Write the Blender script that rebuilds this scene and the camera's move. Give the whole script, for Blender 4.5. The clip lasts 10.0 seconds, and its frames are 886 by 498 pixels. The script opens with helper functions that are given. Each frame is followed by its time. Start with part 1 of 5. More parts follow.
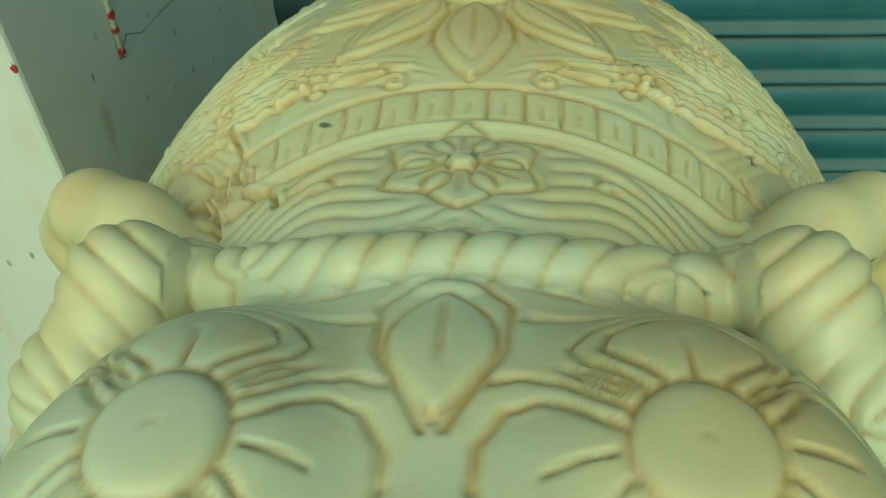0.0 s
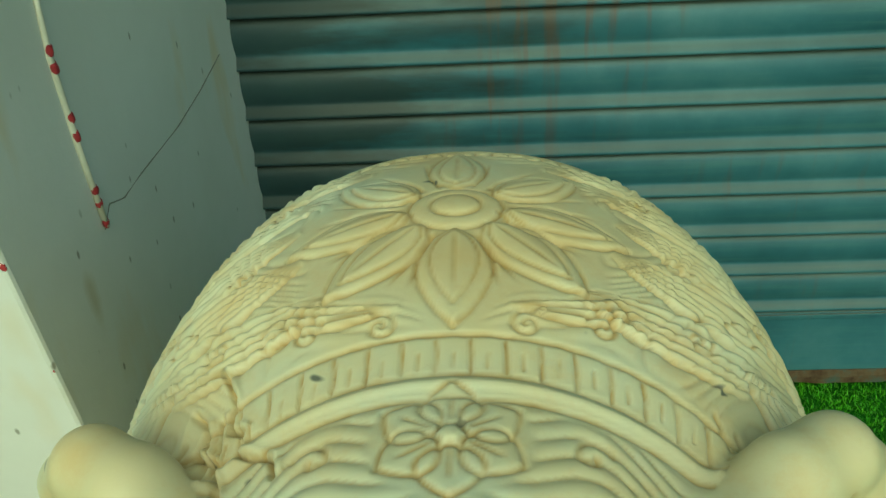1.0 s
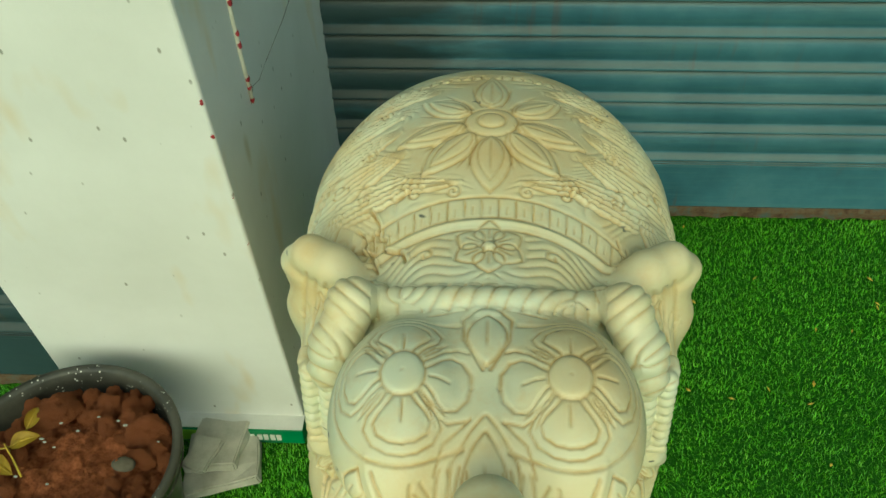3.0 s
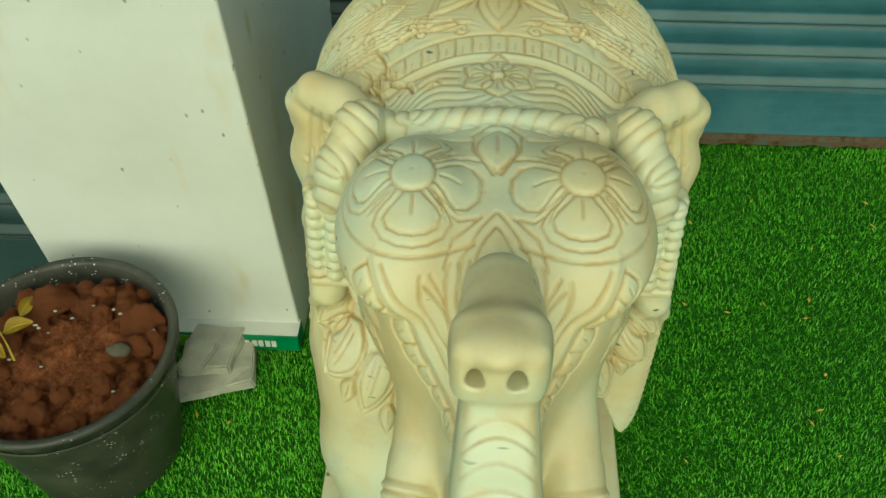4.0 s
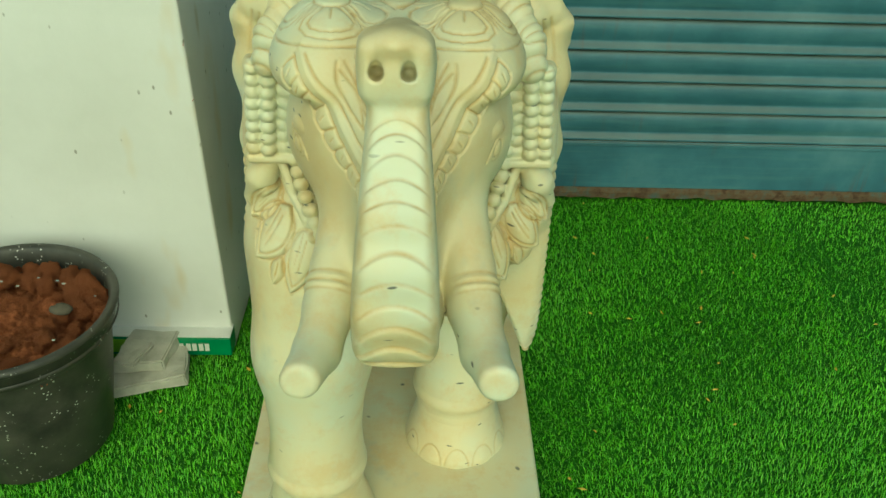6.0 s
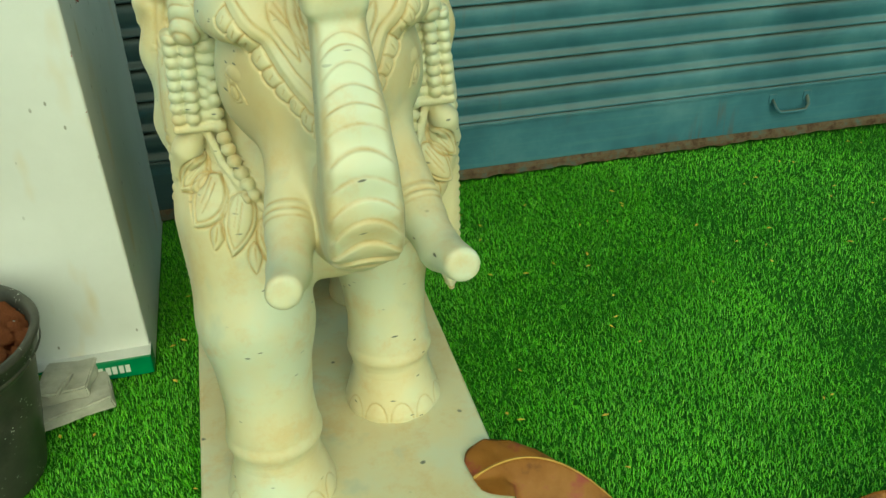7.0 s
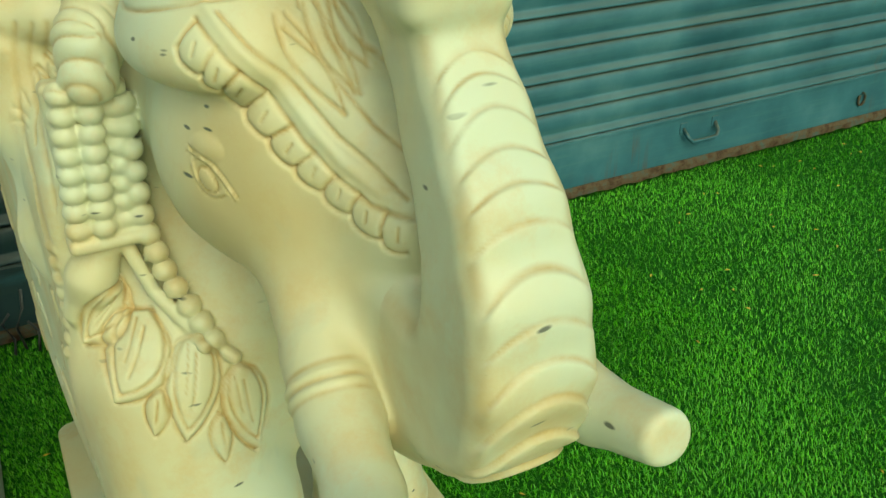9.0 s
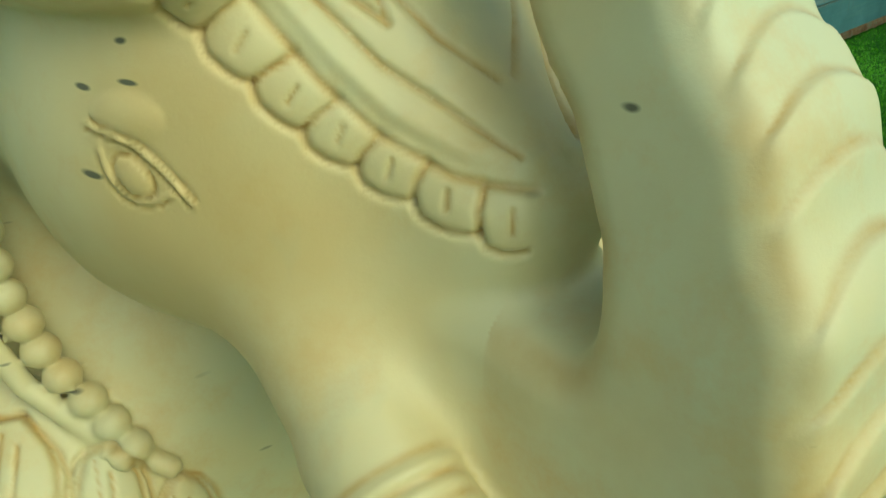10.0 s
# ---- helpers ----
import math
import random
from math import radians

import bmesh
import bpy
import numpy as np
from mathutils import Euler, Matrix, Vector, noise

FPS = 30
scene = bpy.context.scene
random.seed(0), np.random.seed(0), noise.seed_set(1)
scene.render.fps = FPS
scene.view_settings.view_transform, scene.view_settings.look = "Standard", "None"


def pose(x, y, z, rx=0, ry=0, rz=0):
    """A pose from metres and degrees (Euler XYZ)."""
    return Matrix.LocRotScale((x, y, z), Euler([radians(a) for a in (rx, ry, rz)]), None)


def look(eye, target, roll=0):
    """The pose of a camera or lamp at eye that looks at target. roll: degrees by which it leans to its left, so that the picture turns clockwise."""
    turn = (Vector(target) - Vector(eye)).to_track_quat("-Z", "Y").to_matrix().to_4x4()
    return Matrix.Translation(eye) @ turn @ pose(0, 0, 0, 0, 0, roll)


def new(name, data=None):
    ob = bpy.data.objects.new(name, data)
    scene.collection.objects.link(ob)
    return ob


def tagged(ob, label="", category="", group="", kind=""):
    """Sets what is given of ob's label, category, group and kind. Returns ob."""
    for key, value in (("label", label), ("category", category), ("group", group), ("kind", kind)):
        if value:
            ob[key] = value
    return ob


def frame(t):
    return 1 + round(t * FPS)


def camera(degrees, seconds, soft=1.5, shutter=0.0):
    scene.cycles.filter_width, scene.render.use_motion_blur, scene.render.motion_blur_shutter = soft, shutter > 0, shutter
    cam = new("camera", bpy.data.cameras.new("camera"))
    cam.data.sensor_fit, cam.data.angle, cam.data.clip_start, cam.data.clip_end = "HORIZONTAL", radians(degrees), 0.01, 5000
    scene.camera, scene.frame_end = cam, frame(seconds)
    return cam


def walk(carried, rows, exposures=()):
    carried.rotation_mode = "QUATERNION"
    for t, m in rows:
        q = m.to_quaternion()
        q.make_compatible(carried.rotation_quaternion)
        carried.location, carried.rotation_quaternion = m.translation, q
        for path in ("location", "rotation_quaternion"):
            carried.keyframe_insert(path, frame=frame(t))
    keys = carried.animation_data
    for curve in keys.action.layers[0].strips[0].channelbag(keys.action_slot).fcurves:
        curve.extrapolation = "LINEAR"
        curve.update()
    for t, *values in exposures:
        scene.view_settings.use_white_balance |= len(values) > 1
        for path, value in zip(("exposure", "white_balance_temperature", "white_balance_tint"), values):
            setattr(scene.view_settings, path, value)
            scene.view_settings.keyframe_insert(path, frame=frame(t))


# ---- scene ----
cam = camera(54.2, 10.0)
# seconds, stops, kelvin, tint
EXPOSURES = [(0.0, -0.46, 6900, -42), (0.6, -0.36, 6900, -40), (2.5, -0.2, 7000, -26), (4.5, -0.28, 7000, -26), (5.5, -0.25, 7000, -30), (7.0, -0.17, 7000, -30), (8.0, -0.02, 7050, -29), (9.0, -0.12, 7150, -28), (10.0, -0.33, 7450, -28)]
PATH = [
    (0, (0.019, 0.318, 0.968), (-0.137, 1.904, -0.24), -2.8),
    (0.5, (0.021, 0.342, 1.01), (-0.08, 1.999, -0.106), -3.3),
    (1, (0.016, 0.352, 1.049), (-0.08, 2.02, -0.049), -3.4),
    (1.5, (0.03, 0.328, 1.125), (-0.078, 1.919, -0.083), -2.6),
    (2, (0.034, 0.271, 1.252), (-0.075, 1.729, -0.112), -2.1),
    (2.5, (0.01, 0.144, 1.33), (-0.1, 1.555, -0.082), -2.1),
    (2.7, (0.004, 0.103, 1.347), (-0.104, 1.507, -0.073), -2.0),
    (3.8, (-0.009, -0.004, 1.267), (-0.098, 1.374, -0.18), -1.3),
    (4, (-0.014, -0.031, 1.239), (-0.091, 1.343, -0.213), -0.4),
    (4.5, (-0.03, -0.112, 1.198), (0.008, 1.264, -0.253), 3.4),
    (5, (-0.038, -0.209, 1.165), (0.031, 1.214, -0.239), 4.0),
    (5.5, (-0.002, -0.283, 1.126), (0.07, 1.234, -0.175), 2.9),
    (5.7, (0.022, -0.316, 1.107), (0.083, 1.273, -0.107), 2.4),
    (6.8, (-0.04, -0.462, 1.008), (0.137, 1.248, -0.015), -1.9),
    (7, (-0.09, -0.491, 1.002), (0.311, 1.184, -0.013), -1.7),
    (7.5, (-0.194, -0.515, 0.994), (0.439, 1.099, -0.003), -0.0),
    (8, (-0.242, -0.464, 0.969), (0.483, 1.127, -0.003), 1.3),
    (8.5, (-0.215, -0.256, 0.929), (0.565, 1.326, -0.013), 0.7),
    (9, (-0.192, -0.083, 0.887), (0.629, 1.487, -0.041), -1.3),
    (9.5, (-0.186, 0.045, 0.812), (0.893, 1.469, -0.086), -1.0),
    (10, (-0.194, 0.128, 0.79), (0.971, 1.488, -0.1), -3.6),
]
walk(cam, [(t, look(eye, target, roll)) for t, eye, target, roll in PATH], EXPOSURES)

# ---------------------------------------------------------------- light
world = bpy.data.worlds.new("sky")
scene.world = world
world.use_nodes = True
wn = world.node_tree.nodes
sky = wn.new("ShaderNodeTexSky")
sky.sky_type, sky.sun_disc = "NISHITA", False
sky.sun_elevation, sky.sun_rotation = radians(38), radians(183)
sky.air_density, sky.dust_density = 1.0, 3.0
world.node_tree.links.new(sky.outputs[0], wn["Background"].inputs[0])
wn["Background"].inputs[1].default_value = 0.22
sun = new("sun", bpy.data.lights.new("sun", "SUN"))
sun.data.energy, sun.data.angle, sun.data.color = 0.52, radians(60), (1.0, 0.96, 0.88)
sun.matrix_world = look((-0.15, -2.7, 3.0), (0, 0.6, 0.4))

# ---------------------------------------------------------------- materials
def mat(name, rough=0.6, spec=0.4):
    m = bpy.data.materials.new(name)
    m.use_nodes = True
    nt = m.node_tree
    b = nt.nodes["Principled BSDF"]
    b.inputs["Roughness"].default_value = rough
    b.inputs["Specular IOR Level"].default_value = spec
    return m, nt, b


def nd(nt, kind, **kw):
    n = nt.nodes.new(kind)
    for k, v in kw.items():
        if k in n.inputs:
            n.inputs[k].default_value = v
    return n


def coords(nt, scale=(1, 1, 1), obj=True):
    tc = nd(nt, "ShaderNodeTexCoord")
    mp = nd(nt, "ShaderNodeMapping")
    mp.inputs["Scale"].default_value = scale
    nt.links.new(tc.outputs["Object" if obj else "Generated"], mp.inputs["Vector"])
    return mp.outputs[0]


def noise_tex(nt, vec, scale, detail=4.0, rough=0.55):
    n = nd(nt, "ShaderNodeTexNoise", Scale=scale, Detail=detail, Roughness=rough)
    nt.links.new(vec, n.inputs["Vector"])
    return n.outputs["Fac"]


def ramp(nt, fac, stops):
    r = nd(nt, "ShaderNodeValToRGB")
    el = r.color_ramp.elements
    while len(el) < len(stops):
        el.new(0.5)
    for e, (p, c) in zip(el, stops):
        e.position = p
        e.color = (*c, 1) if len(c) == 3 else c
    nt.links.new(fac, r.inputs[0])
    return r.outputs[0]


def mix(nt, fac, a, b, mode="MIX"):
    m = nd(nt, "ShaderNodeMix")
    m.data_type, m.blend_type = "RGBA", mode
    for sock, v in ((m.inputs[0], fac), (m.inputs[6], a), (m.inputs[7], b)):
        if isinstance(v, (int, float)):
            sock.default_value = v
        elif isinstance(v, tuple):
            sock.default_value = (*v, 1)
        else:
            nt.links.new(v, sock)
    return m.outputs[2]


def bump(nt, b, height, strength, dist=0.002):
    n = nd(nt, "ShaderNodeBump", Strength=strength, Distance=dist)
    nt.links.new(height, n.inputs["Height"])
    nt.links.new(n.outputs[0], b.inputs["Normal"])


G0, G1 = (0, 0, 0), (1, 1, 1)


def marble_mat():
    m, nt, b = mat("cream_marble", 0.42, 0.45)
    v = coords(nt)
    base = ramp(nt, noise_tex(nt, v, 7, 5), [(0.3, (0.63, 0.50, 0.27)), (0.46, (0.645, 0.575, 0.355)), (0.64, (0.60, 0.615, 0.455))])
    base = mix(nt, ramp(nt, noise_tex(nt, v, 17, 6, 0.7), [(0.50, G0), (0.68, (0.6, 0.6, 0.6))]), base, (0.60, 0.43, 0.20))
    base = mix(nt, ramp(nt, noise_tex(nt, coords(nt, (1, 1, 0.7)), 11, 4, 0.6), [(0.60, G0), (0.72, (0.55, 0.55, 0.55))]), base, (0.46, 0.48, 0.37))
    # ochre grime that has settled in the carving
    st = nd(nt, "ShaderNodeAttribute")
    st.attribute_name = "stain"
    grime = nd(nt, "ShaderNodeMath")
    grime.operation = "MULTIPLY"
    nt.links.new(st.outputs["Fac"], grime.inputs[0])
    nt.links.new(ramp(nt, noise_tex(nt, v, 45, 4), [(0.3, (0.25, 0.25, 0.25)), (0.62, (0.95, 0.95, 0.95))]), grime.inputs[1])
    base = mix(nt, grime.outputs[0], base, (0.45, 0.28, 0.085))
    # grey veins and flecks in the stone
    vein = nd(nt, "ShaderNodeTexVoronoi", Scale=30.0)
    mp = coords(nt, (0.62, 0.8, 2.3))
    wob = nd(nt, "ShaderNodeTexNoise", Scale=9.0, Detail=3.0)
    nt.links.new(mp, wob.inputs["Vector"])
    add = nd(nt, "ShaderNodeVectorMath")
    add.operation = "MULTIPLY_ADD"
    nt.links.new(wob.outputs["Color"], add.inputs[0])
    add.inputs[1].default_value = (0.06, 0.06, 0.06)
    nt.links.new(mp, add.inputs[2])
    nt.links.new(add.outputs[0], vein.inputs["Vector"])
    spot = ramp(nt, vein.outputs["Distance"], [(0.060, G1), (0.105, G0)])
    gate = ramp(nt, noise_tex(nt, v, 7.5, 2), [(0.42, G0), (0.52, G1)])
    base = mix(nt, mix(nt, 1.0, spot, gate, "MULTIPLY"), base, (0.13, 0.13, 0.10))
    nt.links.new(base, b.inputs["Base Color"])
    b.inputs["Subsurface Weight"].default_value = 0.12
    b.inputs["Subsurface Radius"].default_value = (0.012, 0.009, 0.005)
    b.inputs["Subsurface Scale"].default_value = 0.5
    r = ramp(nt, noise_tex(nt, v, 20, 3), [(0.3, (0.34, 0.34, 0.34)), (0.7, (0.55, 0.55, 0.55))])
    nt.links.new(r, b.inputs["Roughness"])
    bump(nt, b, noise_tex(nt, v, 150, 6, 0.75), 0.2, 0.0009)
    return m


def paint_wall_mat():
    m, nt, b = mat("white_painted_plaster", 0.55, 0.3)
    v = coords(nt)
    c = ramp(nt, noise_tex(nt, v, 3.5, 6, 0.6), [(0.3, (0.62, 0.62, 0.59)), (0.7, (0.72, 0.72, 0.70))])
    st = ramp(nt, noise_tex(nt, coords(nt, (6, 6, 2.2)), 1.6, 3), [(0.60, G0), (0.72, (0.55, 0.55, 0.55))])
    c = mix(nt, st, c, (0.62, 0.50, 0.30))
    # a long ochre run-off stain on the side that faces the statue
    blot = nd(nt, "ShaderNodeMapping")
    blot.inputs["Location"].default_value = (2.0, -0.945 / 0.022, -0.620 / 0.075)
    blot.inputs["Scale"].default_value = (1 / 0.16, 1 / 0.022, 1 / 0.075)
    nt.links.new(v, blot.inputs["Vector"])
    ln = nd(nt, "ShaderNodeVectorMath")
    ln.operation = "LENGTH"
    nt.links.new(blot.outputs[0], ln.inputs[0])
    wob = nd(nt, "ShaderNodeMath")
    wob.operation = "ADD"
    nt.links.new(ln.outputs["Value"], wob.inputs[0])
    nt.links.new(noise_tex(nt, v, 18, 4), wob.inputs[1])
    c = mix(nt, ramp(nt, wob.outputs[0], [(0.55, (0.5, 0.5, 0.5)), (1.0, G0)]), c, (0.44, 0.36, 0.20))
    vo = nd(nt, "ShaderNodeTexVoronoi", Scale=22.0)
    nt.links.new(coords(nt, (1.6, 1.6, 0.8)), vo.inputs["Vector"])
    pit = ramp(nt, vo.outputs["Distance"], [(0.05, G1), (0.09, G0)])
    c = mix(nt, mix(nt, 1.0, pit, ramp(nt, noise_tex(nt, v, 9, 2), [(0.42, G0), (0.5, (0.8, 0.8, 0.8))]), "MULTIPLY"), c, (0.20, 0.19, 0.15))
    nt.links.new(c, b.inputs["Base Color"])
    bump(nt, b, noise_tex(nt, v, 60, 6, 0.65), 0.25, 0.002)
    return m


def shutter_mat(name, lath=True):
    m, nt, b = mat(name, 0.5, 0.4)
    v = coords(nt, (1, 1, 1))
    g = nd(nt, "ShaderNodeNewGeometry")
    pos = nd(nt, "ShaderNodeMapping")
    nt.links.new(g.outputs["Position"], pos.inputs["Vector"])
    pv = pos.outputs[0]
    teal = ramp(nt, noise_tex(nt, pv, 5, 6, 0.6), [(0.3, (0.022, 0.080, 0.108)), (0.55, (0.044, 0.132, 0.170)), (0.75, (0.085, 0.19, 0.225))])
    streak = nd(nt, "ShaderNodeMapping")
    streak.inputs["Scale"].default_value = (1.2, 1, 26)
    nt.links.new(g.outputs["Position"], streak.inputs["Vector"])
    teal = mix(nt, ramp(nt, noise_tex(nt, streak.outputs[0], 2.0, 5, 0.7), [(0.5, G0), (0.8, (0.55, 0.55, 0.55))]), teal, (0.10, 0.20, 0.19))
    # dust that lies on the ledges, which face up
    sep = nd(nt, "ShaderNodeSeparateXYZ")
    nt.links.new(g.outputs["Normal"], sep.inputs[0])
    dust = ramp(nt, sep.outputs["Z"], [(0.35, G0), (0.80, (0.80, 0.80, 0.80))])
    dirt = ramp(nt, noise_tex(nt, pv, 2.3, 5, 0.6), [(0.30, (0.03, 0.035, 0.025)), (0.46, (0.085, 0.092, 0.065)), (0.7, (0.145, 0.15, 0.11))])
    c = mix(nt, dust, teal, dirt)
    # grime on the shutter beside the pillar, with the shade there painted in too
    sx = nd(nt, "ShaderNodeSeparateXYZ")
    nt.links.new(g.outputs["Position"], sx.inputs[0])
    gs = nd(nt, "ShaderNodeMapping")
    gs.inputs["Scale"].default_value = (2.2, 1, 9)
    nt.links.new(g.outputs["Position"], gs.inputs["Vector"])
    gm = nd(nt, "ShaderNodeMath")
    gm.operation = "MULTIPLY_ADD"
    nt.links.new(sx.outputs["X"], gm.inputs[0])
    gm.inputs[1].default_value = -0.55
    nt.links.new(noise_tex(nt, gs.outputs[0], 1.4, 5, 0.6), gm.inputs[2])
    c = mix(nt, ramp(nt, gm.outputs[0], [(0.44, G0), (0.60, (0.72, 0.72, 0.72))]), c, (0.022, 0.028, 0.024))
    # rust: drips and edge
    dr = nd(nt, "ShaderNodeMapping")
    dr.inputs["Scale"].default_value = (30, 1, 3.0)
    nt.links.new(g.outputs["Position"], dr.inputs["Vector"])
    rust = mix(nt, 1.0, ramp(nt, noise_tex(nt, dr.outputs[0], 1.6, 3), [(0.57, G0), (0.68, (0.7, 0.7, 0.7))]), ramp(nt, noise_tex(nt, pv, 2.9, 2), [(0.53, G0), (0.64, (0.8, 0.8, 0.8))]), "MULTIPLY")
    c = mix(nt, rust, c, (0.10, 0.052, 0.026))
    nt.links.new(c, b.inputs["Base Color"])
    bump(nt, b, noise_tex(nt, pv, 120, 5, 0.7), 0.15, 0.001)
    return m


def rust_mat():
    m, nt, b = mat("rusty_flaking_edge", 0.85, 0.2)
    v = coords(nt)
    nt.links.new(ramp(nt, noise_tex(nt, v, 30, 6, 0.7), [(0.35, (0.045, 0.024, 0.013)), (0.5, (0.10, 0.068, 0.040)), (0.68, (0.06, 0.10, 0.09))]), b.inputs["Base Color"])
    bump(nt, b, noise_tex(nt, v, 150, 5, 0.7), 0.6, 0.002)
    return m


def island_mat(name, stops, rough=0.5, spec=0.3, trans=0.0):
    m, nt, b = mat(name, rough, spec)
    g = nd(nt, "ShaderNodeNewGeometry")
    c = ramp(nt, g.outputs["Random Per Island"], stops)
    n = noise_tex(nt, coords(nt), 4.0, 4)
    c = mix(nt, ramp(nt, n, [(0.35, (0.35, 0.35, 0.35)), (0.65, G0)]), c, tuple(0.6 * q for q in stops[0][1]))
    nt.links.new(c, b.inputs["Base Color"])
    return m


def noisy_mat(name, a, b_, scale, rough=0.7, spec=0.3, bmp=0.3, bscale=80, dist=0.002, metal=0.0):
    m, nt, b = mat(name, rough, spec)
    v = coords(nt)
    c = ramp(nt, noise_tex(nt, v, scale, 6, 0.65), [(0.3, a), (0.7, b_)])
    nt.links.new(c, b.inputs["Base Color"])
    b.inputs["Metallic"].default_value = metal
    bump(nt, b, noise_tex(nt, v, bscale, 5, 0.7), bmp, dist)
    return m


def pot_mat():
    m, nt, b = mat("black_plastic", 0.45, 0.4)
    v = coords(nt)
    c = ramp(nt, noise_tex(nt, v, 14, 6, 0.65), [(0.3, (0.022, 0.023, 0.019)), (0.7, (0.075, 0.072, 0.056))])
    vo = nd(nt, "ShaderNodeTexVoronoi", Scale=140.0)
    nt.links.new(v, vo.inputs["Vector"])
    sp = mix(nt, 1.0, ramp(nt, vo.outputs["Distance"], [(0.16, G1), (0.22, G0)]), ramp(nt, noise_tex(nt, v, 22, 2), [(0.52, G0), (0.58, G1)]), "MULTIPLY")
    c = mix(nt, sp, c, (0.55, 0.55, 0.50))
    nt.links.new(c, b.inputs["Base Color"])
    bump(nt, b, noise_tex(nt, v, 60, 4), 0.1, 0.001)
    return m


def leaf_mat(name, stops):
    m, nt, b = mat(name, 0.45, 0.35)
    v = coords(nt)
    c = ramp(nt, noise_tex(nt, v, 14, 5, 0.6), stops)
    nt.links.new(c, b.inputs["Base Color"])
    bump(nt, b, noise_tex(nt, v, 120, 4), 0.3, 0.001)
    return m


MARBLE, PLASTER = marble_mat(), paint_wall_mat()
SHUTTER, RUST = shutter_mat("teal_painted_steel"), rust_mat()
TURF = island_mat("green_plastic_turf", [(0.0, (0.065, 0.29, 0.010)), (0.5, (0.115, 0.44, 0.014)), (0.85, (0.16, 0.53, 0.02)), (1.0, (0.24, 0.58, 0.05))], 0.45, 0.35)
TURF_BASE = noisy_mat("turf_backing", (0.016, 0.085, 0.005), (0.034, 0.16, 0.008), 120, 0.8, 0.2, 1.0, 300, 0.004)
POT, SOIL = pot_mat(), noisy_mat("red_clay_soil", (0.17, 0.052, 0.022), (0.54, 0.185, 0.082), 90, 0.95, 0.1, 1.0, 230, 0.010)
STONE = noisy_mat("pale_broken_stone", (0.36, 0.35, 0.29), (0.52, 0.50, 0.43), 25, 0.8, 0.2, 0.4, 120)
PEBBLE = noisy_mat("grey_pebble", (0.06, 0.05, 0.035), (0.11, 0.095, 0.07), 60, 0.8, 0.2)
CONCRETE = noisy_mat("grey_concrete", (0.28, 0.28, 0.26), (0.38, 0.38, 0.36), 6, 0.85, 0.2)
DARK_WALL = noisy_mat("grey_teal_wall", (0.05, 0.09, 0.10), (0.09, 0.14, 0.15), 4, 0.7)
BROWN_LEAF = leaf_mat("dry_brown_leaf", [(0.32, (0.20, 0.07, 0.02)), (0.42, (0.44, 0.18, 0.035)), (0.56, (0.50, 0.22, 0.05)), (0.66, (0.48, 0.12, 0.075))])
RED_LEAF = leaf_mat("dry_red_leaf", [(0.3, (0.24, 0.06, 0.03)), (0.7, (0.42, 0.11, 0.06))])
RIB = noisy_mat("pale_leaf_rib", (0.40, 0.22, 0.05), (0.55, 0.34, 0.08), 60, 0.6, 0.3)
YELLOW_LEAF = leaf_mat("yellow_leaf", [(0.3, (0.40, 0.24, 0.03)), (0.7, (0.62, 0.46, 0.06))])
GREEN_CARD = noisy_mat("green_printed_card", (0.01, 0.16, 0.06), (0.015, 0.22, 0.08), 20, 0.4, 0.4, 0.05)
WHITE_INK = noisy_mat("white_ink", (0.6, 0.6, 0.56), (0.72, 0.72, 0.68), 20, 0.4, 0.3, 0.05)
LIME_INK = noisy_mat("lime_ink", (0.20, 0.42, 0.03), (0.26, 0.5, 0.05), 20, 0.4, 0.3, 0.05)
RED_PAINT = noisy_mat("red_paint_specks", (0.25, 0.02, 0.03), (0.36, 0.03, 0.04), 60, 0.5)
CREAM_STRIP = noisy_mat("white_plastic_strip", (0.58, 0.56, 0.45), (0.70, 0.68, 0.58), 40, 0.5)
CRACK = noisy_mat("dark_crack", (0.20, 0.19, 0.16), (0.30, 0.29, 0.25), 60, 0.9)
WIRE = noisy_mat("grey_wire", (0.06, 0.06, 0.06), (0.12, 0.12, 0.12), 60, 0.5)
CLEAR = noisy_mat("milky_plastic", (0.55, 0.56, 0.55), (0.66, 0.67, 0.66), 30, 0.25, 0.5, 0.05)


# ---------------------------------------------------------------- mesh helpers
def mesh_ob(name, verts, faces, material, parent=None, smooth=False):
    me = bpy.data.meshes.new(name)
    me.from_pydata([tuple(v) for v in verts], [], [tuple(f) for f in faces])
    me.materials.append(material)
    if smooth:
        me.polygons.foreach_set("use_smooth", [True] * len(me.polygons))
    ob = new(name, me)
    ob.parent = parent
    return ob


def part(name, bm, material, parent=None, label="", smooth=False):
    me = bpy.data.meshes.new(name)
    if smooth:
        for f in bm.faces:
            f.smooth = True
    bm.to_mesh(me)
    bm.free()
    me.materials.append(material)
    ob = new(name, me)
    ob.parent = parent
    return tagged(ob, label)


def box_bm(x0, x1, y0, y1, z0, z1, bev=0.0, seg=2):
    bm = bmesh.new()
    bmesh.ops.create_cube(bm, size=1, matrix=Matrix.Translation(((x0 + x1) / 2, (y0 + y1) / 2, (z0 + z1) / 2)) @ Matrix.Diagonal((x1 - x0, y1 - y0, z1 - z0, 1)))
    if bev:
        bmesh.ops.bevel(bm, geom=bm.edges[:], offset=bev, segments=seg, affect="EDGES", profile=0.5)
    return bm


